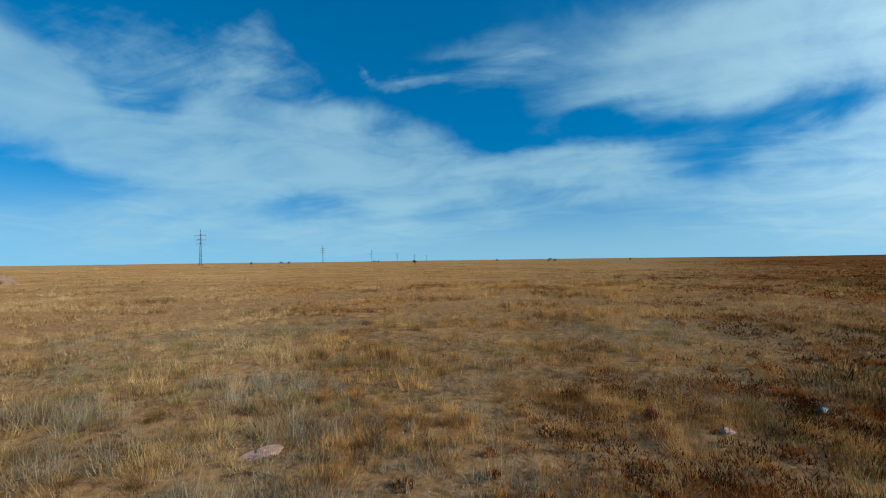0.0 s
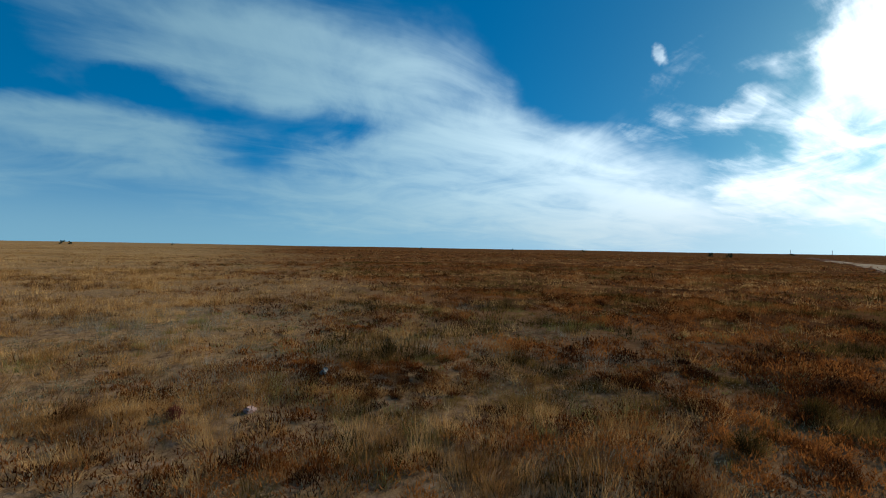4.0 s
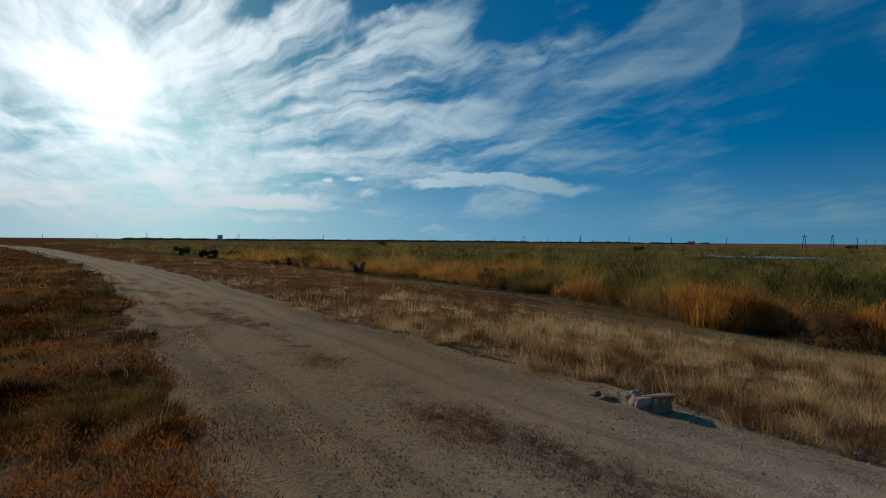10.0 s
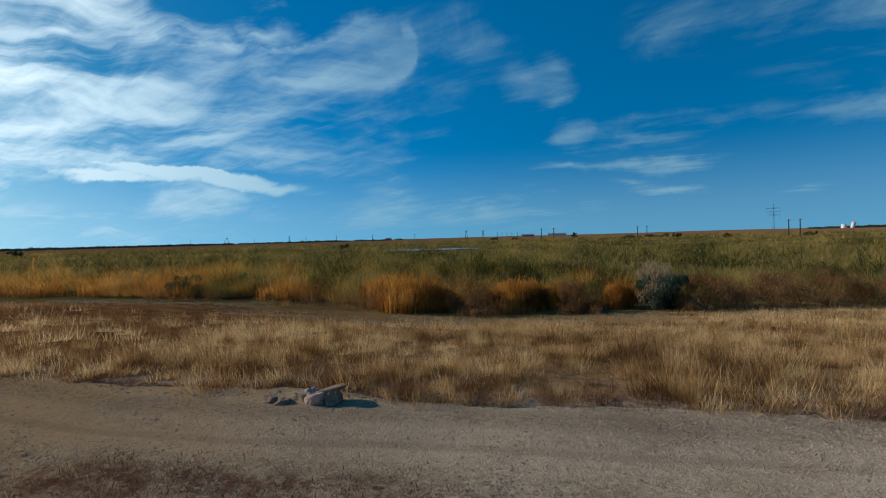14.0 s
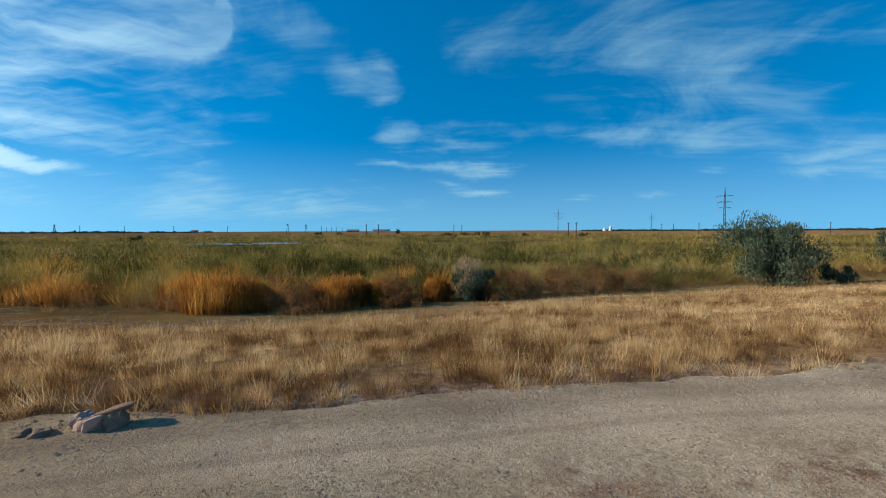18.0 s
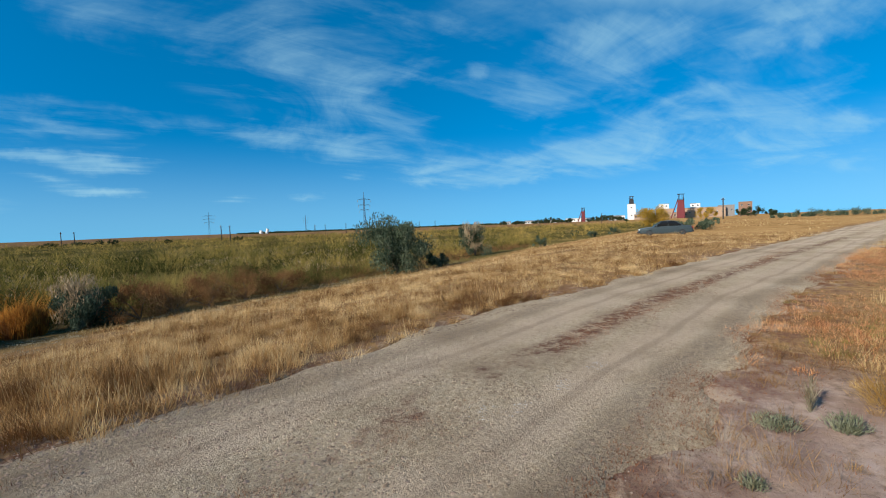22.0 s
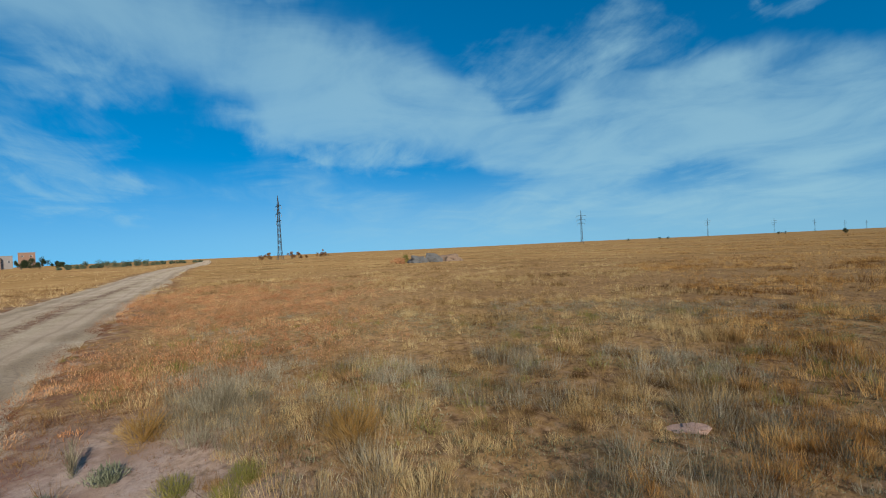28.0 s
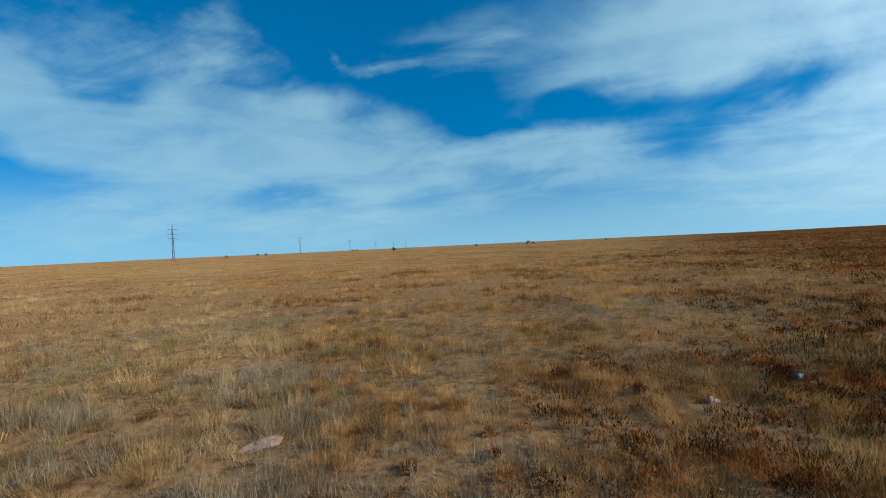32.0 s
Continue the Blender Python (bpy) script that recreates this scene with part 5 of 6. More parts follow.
def shrub(name, label, category, az, dist, wide, high, leaves, mat, leaf=0.12, lumps=16, lift=0.0, trunk=0.0, group="", mixed=None, at=None):
    place = at or spot(az, dist)
    ob = thing(name, label, category, group, at=place)
    p, c = crown_points(leaves, wide, high, lumps, lift)
    size = leaf * (0.5 + 0.9 * rng.random(len(p)))
    lean = rng.normal(0, 0.5, (len(p), 2))
    blades("crown", p, size, size * 0.42, np.clip(lean, -0.85, 0.85), mat, segs=1, parent=ob)
    if mixed:
        q, _ = crown_points(leaves // 5, wide * 0.7, high, lumps, lift)
        q[:, 0] += 0.2 * wide
        q[:, 2] += 0.14 * high
        size = leaf * 1.6 * (0.5 + 0.9 * rng.random(len(q)))
        tagged(blades("dead_wood", q, size, size * 0.16, np.clip(rng.normal(0, 0.4, (len(q), 2)), -0.8, 0.8), mixed, segs=1, parent=ob), "bare pale twigs")
    if trunk:
        bm = bmesh.new()
        strut(bm, (0, 0, -0.3), (0.05, 0, high * lift + 0.3 * high), trunk, trunk * 0.5, 8)
        part("trunk", bm, BARK, ob)
    for k in range(min(7, lumps)):
        bm = bmesh.new()
        mid = Vector(c[k]) * 0.5 + Vector((0, 0, 0.1 * high))
        strut(bm, (0, 0, trunk and high * 0.2), mid, 0.016 * high, 0.011 * high, 6)
        strut(bm, mid, c[k], 0.011 * high, 0.003 * high, 5)
        part("limb", bm, BARK, ob)
    return ob


SHRUBS = "shrubs along the marsh"
shrub("oleaster_bush", "large grey-green oleaster bush at the foot of the bank", "bush", 232.6, 40.2, 5.6, 5.0, 22000, OLIVE, 0.19, 44, group=SHRUBS)
shrub("oleaster_bush", "low grey-green oleaster beside a larger one", "bush", 237.2, 42.0, 2.2, 1.5, 3400, OLIVE, 0.18, 14, group=SHRUBS)
shrub("oleaster_bush", "tall pale grey-green oleaster with dead twigs", "bush", 242.4, 62.0, 4.2, 4.3, 8000, OLIVE, 0.22, 18, group=SHRUBS, mixed=PLUME)
shrub("tamarisk_bush", "half-dead bush, pale dry twigs over dark green leaves", "bush", 200.4, 26.8, 2.7, 2.3, 11000, DARKOLIVE, 0.13, 22, group=SHRUBS, mixed=PLUME)
shrub("young_oleaster", "small blue-green sapling before golden reeds", "bush", 186.8, 26.3, 0.8, 1.25, 1200, OLIVE, 0.10, 10, group=SHRUBS)
shrub("oleaster_bush", "round blue-green bush at the edge of the reeds", "bush", 145.1, 43.0, 2.6, 1.9, 5200, OLIVE, 0.16, 16, group=SHRUBS)
shrub("oleaster_bush", "small blue-green bush among golden reeds", "bush", 150.9, 44.0, 1.9, 1.6, 3000, OLIVE, 0.15, 12, group=SHRUBS)
shrub("oleaster_bush", "small dark bush at the edge of the reeds", "bush", 128.4, 55.0, 2.0, 1.7, 2600, DARKOLIVE, 0.16, 12, group=SHRUBS)
shrub("reed_clump", "low brown clump at the edge of the marsh", "bush", 119.5, 62.0, 4.0, 1.2, 3000, RUSTSOFT, 0.25, 14, group=SHRUBS)
FRINGE = "clumps along the edge of the marsh"


def reed_stand(label, az, dist, wide, high, mat, stalks=900):
    """A stand of upright reeds with nodding tops."""
    ob = thing("reed_clump", label, "reeds", FRINGE, at=spot(az, dist))
    a, q = rng.random(stalks) * math.tau, np.sqrt(rng.random(stalks))
    base = np.stack([np.cos(a) * q * wide / 2, np.sin(a) * q * wide / 2, -0.05 + 0 * a], 1)
    tall = high * (0.55 + 0.5 * rng.random(stalks)) * (1 - 0.35 * q ** 2)
    n = stalks * 3
    k = rng.integers(0, stalks, n)
    foot = base[k] + np.stack([rng.normal(0, 0.05, n), rng.normal(0, 0.05, n), tall[k] * (0.25 + 0.65 * rng.random(n))], 1)
    lean = np.concatenate([rng.normal(0, 0.12, (stalks, 2)), np.clip(rng.normal(0, 0.35, (n, 2)), -0.64, 0.64)])
    long = np.concatenate([tall, 0.25 + 0.35 * rng.random(n)])
    blades("foliage", np.concatenate([base, foot]), long, np.full(stalks + n, 0.033), lean, mat, segs=1, parent=ob)
    return ob


for az, dist, wide, high in ((178.4, 24.4, 2.5, 1.75), (191.4, 24.8, 2.2, 1.5), (167.5, 28.0, 2.8, 1.0), (204.6, 27.6, 3.0, 1.5), (207.6, 28.6, 3.4, 1.8), (211.0, 30.0, 3.6, 1.6), (214.8, 32.0, 3.8, 1.7), (218.5, 34.0, 3.6, 1.5)):
    shrub("brown_bush", "soft leafless brown bush at the foot of the bank", "bush", az, dist, wide * 1.25, high * 1.1, 8000, RUSTSOFT, 0.085, 26, group=FRINGE)
for az, dist, wide, high in ((170.4, 26.8, 3.2, 2.5), (172.9, 26.2, 1.8, 1.8), (167.4, 29.0, 2.6, 2.0), (174.3, 26.0, 1.4, 1.5), (183.3, 25.4, 2.0, 1.9), (185.3, 26.3, 1.5, 1.7), (188.6, 26.6, 1.7, 1.5), (195.6, 27.3, 1.3, 1.5), (156.0, 37.0, 4.0, 1.3), (152.6, 40.0, 4.0, 1.2), (148.0, 43.5, 4.6, 1.2), (140.0, 50.0, 6.0, 1.2), (134.5, 55.0, 6.0, 1.2)):
    reed_stand("bright orange clump of dying reeds", az, dist, wide * 1.2, high * 1.1, REEDGOLD)
for az, dist, wide, high in ((178.0, 40.0, 5.0, 2.5), (182.5, 41.0, 5.0, 2.3), (187.0, 42.0, 5.5, 2.1), (173.0, 44.0, 6.0, 2.2), (160.0, 44.0, 6.0, 2.1), (154.0, 50.0, 7.0, 2.0)):
    reed_stand("dark green stand of tall reeds", az, dist, wide * 1.2, high * 1.1, REED, 1300)
for az, dist, wide in ((109.4, 108, 3.2), (111.2, 112, 2.4), (112.5, 108, 2.8), (114.3, 110, 2.6)):
    shrub("dark_bush", "dark green bush far along the road", "bush", az, dist, wide, 1.9, 1500, DARKLEAF, 0.3, 12, group=SHRUBS)
shrub("oleaster_bush", "small blue-green bush in the grass", "bush", 250.4, 66.0, 1.9, 1.5, 2200, OLIVE, 0.16, 12, group=SHRUBS)
for az, dist, wide, high in ((265.6, 62, 4.6, 1.35), (267.4, 64, 4.2, 1.3), (259.0, 130, 3.6, 1.9), (254.6, 135, 2.6, 1.6), (256.6, 120, 3.0, 1.3), (269.0, 105, 3.0, 1.2)):
    shrub("willow_bush", "grey-green bush on the dry grassland", "bush", az, dist, wide, high, 2200, OLIVE, 0.22, 12, group=SHRUBS)
for az, dist, wide, high in ((275.0, 210, 8, 2.2), (276.4, 230, 11, 3.0), (277.3, 215, 7, 1.8), (278.2, 215, 11, 3.2), (279.6, 225, 10, 2.6), (281.2, 220, 12, 2.9), (282.6, 240, 7, 1.7), (284.1, 250, 9, 1.9), (286.3, 260, 6, 1.4)):
    shrub("willow_bush", "grey-green willow bush at the end of the road", "bush", az, dist, wide * 0.9, high * 0.72, 1700, OLIVE, 0.4, 12, group="bushes at the end of the road")
shrub("poplar_tree", "bushy tree with bright yellow autumn leaves", "tree", 263.4, 250, 17.0, 10.0, 11000, YELLOWLEAF, 0.55, 30, 0.05, 0.25)
shrub("poplar_tree", "low yellow autumn tree before the brown works", "tree", 268.6, 260, 9.5, 6.0, 3400, YELLOWLEAF, 0.5, 14, 0.1, 0.2)
for az, wide, high in ((250.6, 16, 6), (251.6, 18, 8), (252.7, 15, 7), (254.0, 12, 5), (257.0, 14, 7), (257.8, 18, 8.5), (258.7, 16, 8), (259.6, 12, 6), (248.0, 14, 5), (246.0, 14, 5)):
    shrub("elm_tree", "dark green tree before white mine buildings", "tree", az, 700, wide, high, 1300, DARKLEAF, 1.3, 14, 0.05, 0.35, group="trees at the mine")
for az, dist, wide, high in ((271.7, 380, 10, 5.5), (273.0, 390, 11, 7.0), (274.3, 400, 7, 4.5)):
    shrub("elm_tree", "dark green tree beside the brick building", "tree", az, dist, wide, high, 2600, DARKLEAF, 0.7, 16, 0.12, 0.3)
for az, dist, high in ((292.8, 195, 2.2), (293.7, 200, 2.8), (296.2, 195, 3.2), (297.0, 200, 2.6), (299.5, 230, 3.5), (300.1, 235, 2.6), (297.9, 205, 1.2)):
    shrub("steppe_bush", "brownish bush on the horizon near the pylon", "bush", az, dist, high * 1.2, high, 700, RUSTSOFT, 0.4, 9, group="bushes on the horizon")
for az, dist, high in ((13.2, 420, 2.6), (13.8, 430, 2.2), (351.4, 560, 2.8), (351.9, 565, 2.6), (356.3, 300, 2.2), (22.5, 480, 2.0), (6.8, 470, 2.0), (337.0, 480, 2.4), (340.3, 500, 2.4), (341.2, 510, 2.4)):
    shrub("steppe_bush", "small dark bush far out on the open steppe", "bush", az, dist, high * 1.3, high, 500, DARKLEAF, 0.5, 8, group="bushes on the horizon")
for az, dist, high in ((84.0, 230, 1.7), (85.6, 220, 1.6), (70.5, 380, 2.0), (62.0, 420, 2.0), (50.5, 400, 2.0), (91.0, 400, 2.0)):
    shrub("steppe_bush", "small dark bush far out on the open steppe", "bush", az, dist, high * 1.4, high, 500, DARKLEAF, 0.5, 8, group="bushes on the horizon")
for az, dist, wide, high in ((197.3, 330, 8, 2.6), (199.3, 335, 9, 2.4), (201.0, 330, 8, 2.6), (202.3, 320, 6, 3.0), (191.1, 430, 5, 6.0), (181.5, 420, 9, 2.6), (184.0, 430, 6, 2.4), (207.0, 300, 5, 2.0), (214.0, 300, 7, 2.2), (131.6, 330, 6, 3.4), (162.5, 230, 5, 2.0)):
    shrub("elm_tree", "dark rounded tree behind the marsh", "tree", az, dist, wide, high, 1300, DARKLEAF, 0.6, 12, 0.05, 0.2, group="trees behind the marsh")

for az, dist, wide, high in ((257.6, 620, 12, 5.5), (258.5, 640, 14, 6.5), (259.6, 650, 10, 4.5), (252.9, 640, 12, 5.0), (251.0, 650, 14, 5.0), (249.8, 640, 9, 4.0), (253.8, 600, 7, 4.0), (256.2, 600, 6, 3.6), (247.5, 640, 11, 3.6), (260.4, 520, 5, 2.6)):
    shrub("elm_tree", "dark green tree before the mine buildings", "tree", az, dist, wide, high, 1500, DARKLEAF, 0.9, 14, 0.1, 0.3, group="trees before the mine")

# a dark belt of trees along the southern horizon
a = np.radians(np.concatenate([104 + 46 * rng.random(900), 150 + 20 * rng.random(110), 214 + 34 * rng.random(420), 248 + 10 * rng.random(160)]))
r = 900 + 250 * rng.random(len(a))
x, y = r * np.sin(a), r * np.cos(a)
b, h, w, l = tufts(x, y, 26, 5.0, 5.2, 2.6, 0.3, 0.2)
b[:, 2] += rng.random(len(b)) * 2.6 * fbm(b[:, 0] / 30, b[:, 1] / 30, 2, 95)
stuff(blades("far_trees", b, h * 0.6, w, l, DARKLEAF, segs=1), "dark belt of trees along the horizon", "trees")

# ---- pond ----
bm = bmesh.new()
bmesh.ops.create_circle(bm, cap_ends=True, segments=64, radius=1.0)
for q in bm.verts:
    k = 1 + 0.12 * math.sin(5 * math.atan2(q.co.y, q.co.x)) + 0.06 * math.sin(11 * math.atan2(q.co.y, q.co.x))
    q.co = Vector((18 + 19 * k * q.co.x, -160 + 11 * k * q.co.y, -2.25))
tagged(part("water", bm, WATER), "still blue water among the reeds", "water", kind="structure")

# ---- more poles ----
def aframe(az, dist, high, label, spread=0.26):
    ob = thing("a_frame_pole", label, "power pole", "poles along the horizon", at=spot(az, dist), turn=-az)
    for s in (-1, 1):
        bm = bmesh.new()
        strut(bm, (s * spread * high / 2, 0, -0.5), (s * 0.15, 0, high), 0.22, 0.15, 7)
        part("leg", bm, TIMBER, ob)
    for k in (0.45, 0.9):
        bm = bmesh.new()
        w = spread * high * (1 - k) + 0.5 + (1.6 if k > 0.8 else 0)
        box(bm, (w, 0.16, 0.18), (0, 0, k * high), bevel=0.02)
        part("crossbeam", bm, TIMBER, ob)
    for s in (-1, 0, 1):
        bm = bmesh.new()
        strut(bm, (s * 0.9, 0, 0.9 * high + 0.1), (s * 0.9, 0, 0.9 * high + 0.5), 0.1, 0.05, 6)
        part("insulator", bm, PORCELAIN, ob)
    return ob


aframe(177.9, 385, 10, "dark timber A-frame pole behind the marsh")
aframe(180.0, 405, 10, "dark timber A-frame pole behind the marsh")
aframe(222.6, 560, 10, "dark timber A-frame pole behind the marsh", 0.2)
aframe(149.4, 600, 10, "propped pole with two long stays", 0.9)
aframe(115.0, 700, 9.5, "leaning propped pole on the horizon", 0.5)
bm_d = thing("drilling_derrick", "thin dark drilling mast on the horizon", "derrick", at=spot(156.2, 900), turn=0)
for sx, sy in ((1, 1), (1, -1), (-1, 1), (-1, -1)):
    bm = bmesh.new()
    strut(bm, (sx * 1.4, sy * 1.4, -1), (sx * 0.4, sy * 0.4, 13), 0.3, 0.2, 5)
    part("leg", bm, BLACKSTEEL, bm_d)
bm = bmesh.new()
box(bm, (2.6, 2.6, 0.5), (0, 0, 3), bevel=0.05)
part("platform", bm, BLACKSTEEL, bm_d)
bm = bmesh.new()
box(bm, (1.4, 1.4, 1.2), (0, 0, 13.2), bevel=0.1)
part("crown_block", bm, BLACKSTEEL, bm_d)


# ---- buildings ----
def building(label, az, dist, wide, high, deep, wall, roof=None, windows=0, rows=1, base=0.0, pitched=0.0, name="building", category="building", group=""):
    """A block that faces the walker: walls, roof and windows that are set into its front."""
    p = spot(az, dist)
    ob = thing(name, label, category, group, at=(p[0], p[1], p[2] + base), turn=-az + 180)
    bm = bmesh.new()
    box(bm, (wide, deep, high + 0.6), (0, -deep / 2, high / 2 - 0.3), bevel=0.06)
    part("wall", bm, wall, ob)
    bm = bmesh.new()
    if pitched:
        for s in (-1, 1):
            box(bm, (wide + 0.8, deep * 0.56, 0.25), (0, -deep / 2 + s * deep * 0.25, high + pitched / 2), Euler((s * -math.atan2(pitched, deep / 2), 0, 0)).to_matrix(), 0.03)
    else:
        box(bm, (wide + 0.5, deep + 0.5, 0.45), (0, -deep / 2, high + 0.2), bevel=0.05)
    part("roof", bm, roof or ROOF, ob)
    for r in range(rows if windows else 0):
        for k in range(windows):
            cx, cz = (k + 0.5) / windows * wide - wide / 2, (r + 0.55) / rows * high
            w, h = min(0.55 * wide / windows, 2.4), min(0.5 * high / rows, 2.0)
            bm = bmesh.new()
            box(bm, (w + 0.3, 0.14, h + 0.3), (cx, 0.05, cz), bevel=0.02)
            win = part("window", bm, WHITEWALL, ob)
            bm = bmesh.new()
            box(bm, (w, 0.08, h), (cx, 0.12, cz))
            part("pane", bm, PANE, win, "dark window pane")
    return ob


FAR = 850.0
building("white-rendered winding tower of a mine", 261.0, FAR, 13.0, 27.0, 12, WHITEWALL, windows=1, rows=2, name="winding_tower", category="tower")
building("long white low building of the mine", 259.4, FAR, 26, 8.0, 14, WHITEWALL, windows=6, rows=1)
building("white mine building with a flat roof", 255.0, FAR + 20, 44, 6.5, 16, WHITEWALL, windows=7, rows=1)
building("brown end of the works hall", 264.5, FAR - 20, 26, 15.5, 24, BROWNWALL, windows=3, rows=1)
building("white roof house at the end of the works", 264.4, FAR - 16, 15, 8.0, 10, WHITEWALL, windows=2, rows=1, base=15.95)
building("long brown works hall", 268.0, FAR - 20, 68, 15.5, 24, BROWNWALL, windows=9, rows=1)
building("brown lower hall of the works", 265.7, FAR - 50, 30, 9.0, 16, BROWNWALL, windows=6, rows=1)
building("white roof house on the works hall", 267.5, FAR - 14, 14, 6.5, 10, WHITEWALL, windows=2, rows=1, base=15.95)
building("tall brick building of the works", 272.1, FAR, 18, 21.5, 14, BRICKWALL, windows=2, rows=2)
building("dark conveyor gallery between works halls", 270.4, FAR - 10, 22, 17.5, 8, ROOF, windows=3, rows=1)
building("brown shed before the winding tower", 262.0, FAR - 60, 20, 8.0, 10, BROWNWALL, windows=4, rows=1)
for az, dist, wide in ((249.1, 830, 14), (250.0, 860, 10), (252.1, 840, 12), (246.6, 900, 10)):
    building("small white house with a grey pitched roof", az, dist, wide, 3.4, 8, WHITEWALL, windows=3, rows=1, pitched=2.2, name="house", category="house", group="far houses")
building("small house with white and red walls", 168.1, 900, 11, 3.2, 8, BRICKWALL, windows=2, rows=1, pitched=2.0, name="house", category="house", group="far houses")
building("long white farm shed on the horizon", 189.1, 900, 34, 3.4, 12, WHITEWALL, windows=8, rows=1, pitched=2.0, name="shed", category="shed", group="far houses")
building("long dark farm shed on the horizon", 185.6, 900, 24, 3.2, 12, BROWNWALL, windows=6, rows=1, pitched=2.0, name="shed", category="shed", group="far houses")
building("pale tower house on the horizon", 113.1, 800, 7, 8.5, 7, WHITEWALL, windows=2, rows=3, name="tower_house", category="tower")


def tank(az, dist, r, high, tilt):
    p = spot(az, dist)
    ob = thing("storage_tank", "white storage tank behind the marsh", "tank", at=p, turn=-az)
    bm = bmesh.new()
    bmesh.ops.create_cone(bm, cap_ends=True, segments=24, radius1=r, radius2=r, depth=high, matrix=Matrix.Translation((0, 0, high / 2)) @ Euler((0, tilt, 0)).to_matrix().to_4x4())
    part("shell", bm, WHITEWALL, ob)
    bm = bmesh.new()
    bmesh.ops.create_cone(bm, cap_ends=True, segments=24, radius1=r * 1.02, radius2=r * 0.3, depth=r * 0.4, matrix=Matrix.Translation((0, 0, high + r * 0.2)) @ Euler((0, tilt, 0)).to_matrix().to_4x4())
    part("lid", bm, WHITEWALL, ob)
    for k in range(6):
        bm = bmesh.new()
        a = k * math.tau / 6
        strut(bm, (r * 0.9 * math.cos(a), r * 0.9 * math.sin(a), -0.5), (r * 0.9 * math.cos(a), r * 0.9 * math.sin(a), high * 0.2), 0.2)
        part("leg", bm, BLACKSTEEL, ob)


tank(216.5, 900, 3.4, 5.0, 0.2)
tank(217.15, 900, 2.6, 8.5, 0.25)


def headframe(label, az, dist, low, high, wide, body, lean):
    """A mine's winding gear: four legs, a back stay, floors and two sheave wheels."""
    p = spot(az, dist)
    ob = thing("headframe", label, "headframe", "winding gear of the mine", at=p, turn=-az + 180)
    span = high - low
    if not lean:
        bm = bmesh.new()
        box(bm, (wide * 0.62, wide * 0.5, span * 0.70), (0, 0, low + span * 0.33), bevel=0.2)
        for q in bm.verts:
            q.co.x *= 1.15 - 0.45 * (q.co.z - low) / span
        part("shaft_cladding", bm, body, ob)
    if lean:
        bm = bmesh.new()
        box(bm, (wide * 0.95, wide * 0.8, span * 0.74), (0, 0, low + span * 0.36), bevel=0.2)
        for q in bm.verts:
            k = 1 - 0.28 * (q.co.z - low) / span
            q.co.x, q.co.y = q.co.x * k, q.co.y * k
        part("shaft_cladding", bm, body, ob)
        for s in (-1, 1):
            bm = bmesh.new()
            strut(bm, (wide * 1.25, s * wide * 0.3, low - 4), (wide * 0.3, s * wide * 0.25, low + span * 0.8), 0.7, 0.5, 6)
            part("back_stay", bm, body, ob)
    for sx, sy in ((1, 1), (1, -1), (-1, 1), (-1, -1)):
        bm = bmesh.new()
        strut(bm, (sx * wide * 0.42, sy * wide * 0.36, low - 1), (sx * wide * 0.26, sy * wide * 0.26, high - 1), 0.55, 0.45, 6)
        part("leg", bm, BLACKSTEEL, ob)
    for k in (0.76, 0.97):
        bm = bmesh.new()
        box(bm, (wide * 0.85, wide * 0.7, 0.8), (0, 0, low + span * k), bevel=0.1)
        part("floor", bm, BLACKSTEEL, ob)
    for s in (-1, 1):
        wheel = bmesh.new()
        m = Matrix.Translation((s * wide * 0.14, 0, low + span * 0.87)) @ Euler((0, math.pi / 2, 0)).to_matrix().to_4x4()
        bmesh.ops.create_cone(wheel, cap_ends=True, segments=20, radius1=span * 0.09, radius2=span * 0.09, depth=0.5, matrix=m)
        part("sheave_wheel", wheel, BLACKSTEEL, ob)


headframe("black steel winding gear on the white tower", 261.0, FAR + 6, 27.6, 40.5, 9, BLACKSTEEL, False)
headframe("dark red clad headframe with a back stay", 266.1, FAR - 60, 0, 38.0, 12, REDSTEEL, True)
headframe("small dark red headframe beside white buildings", 255.6, FAR, 0, 25.0, 8, REDSTEEL, True)


# ---- spoil heaps ----
def heap(label, az, dist, wide, deep, high, mat, seed):
    ob = thing("spoil_heap", label, "heap", "heaps on the steppe", at=spot(az, dist), turn=-az)
    bm = bmesh.new()
    boulder(bm, (wide / 2, deep / 2, high), (0, 0, -0.1), seed, rough=0.35, level=4)
    part("mound", bm, mat, ob)
    for k in range(14):
        bm = bmesh.new()
        a, q = random.random() * math.tau, 0.5 + 0.55 * random.random()
        boulder(bm, (0.12, 0.1, 0.08), (math.cos(a) * q * wide / 2, math.sin(a) * q * deep / 2, max(0.04, high * (1.02 - q))), seed + k, level=1)
        part("lump", bm, mat, ob)


heap("heap of grey crushed stone", 311.2, 52, 2.0, 2.2, 0.92, GREYGRIT, 1.5)
heap("heap of grey crushed stone", 313.0, 52.5, 2.1, 2.0, 0.95, GREYGRIT, 7.5)
heap("heap of brown earth beside grey stone", 315.4, 53, 2.7, 2.0, 0.85, DARKROCK, 12.5)
shrub("weed_clump", "rusty weeds beside a stone heap", "weeds", 308.9, 51.5, 2.0, 0.6, 1500, ORANGE, 0.14, 12)
shrub("weed_clump", "green weeds behind a stone heap", "weeds", 309.8, 55, 1.0, 0.95, 900, GREEN, 0.14, 10)


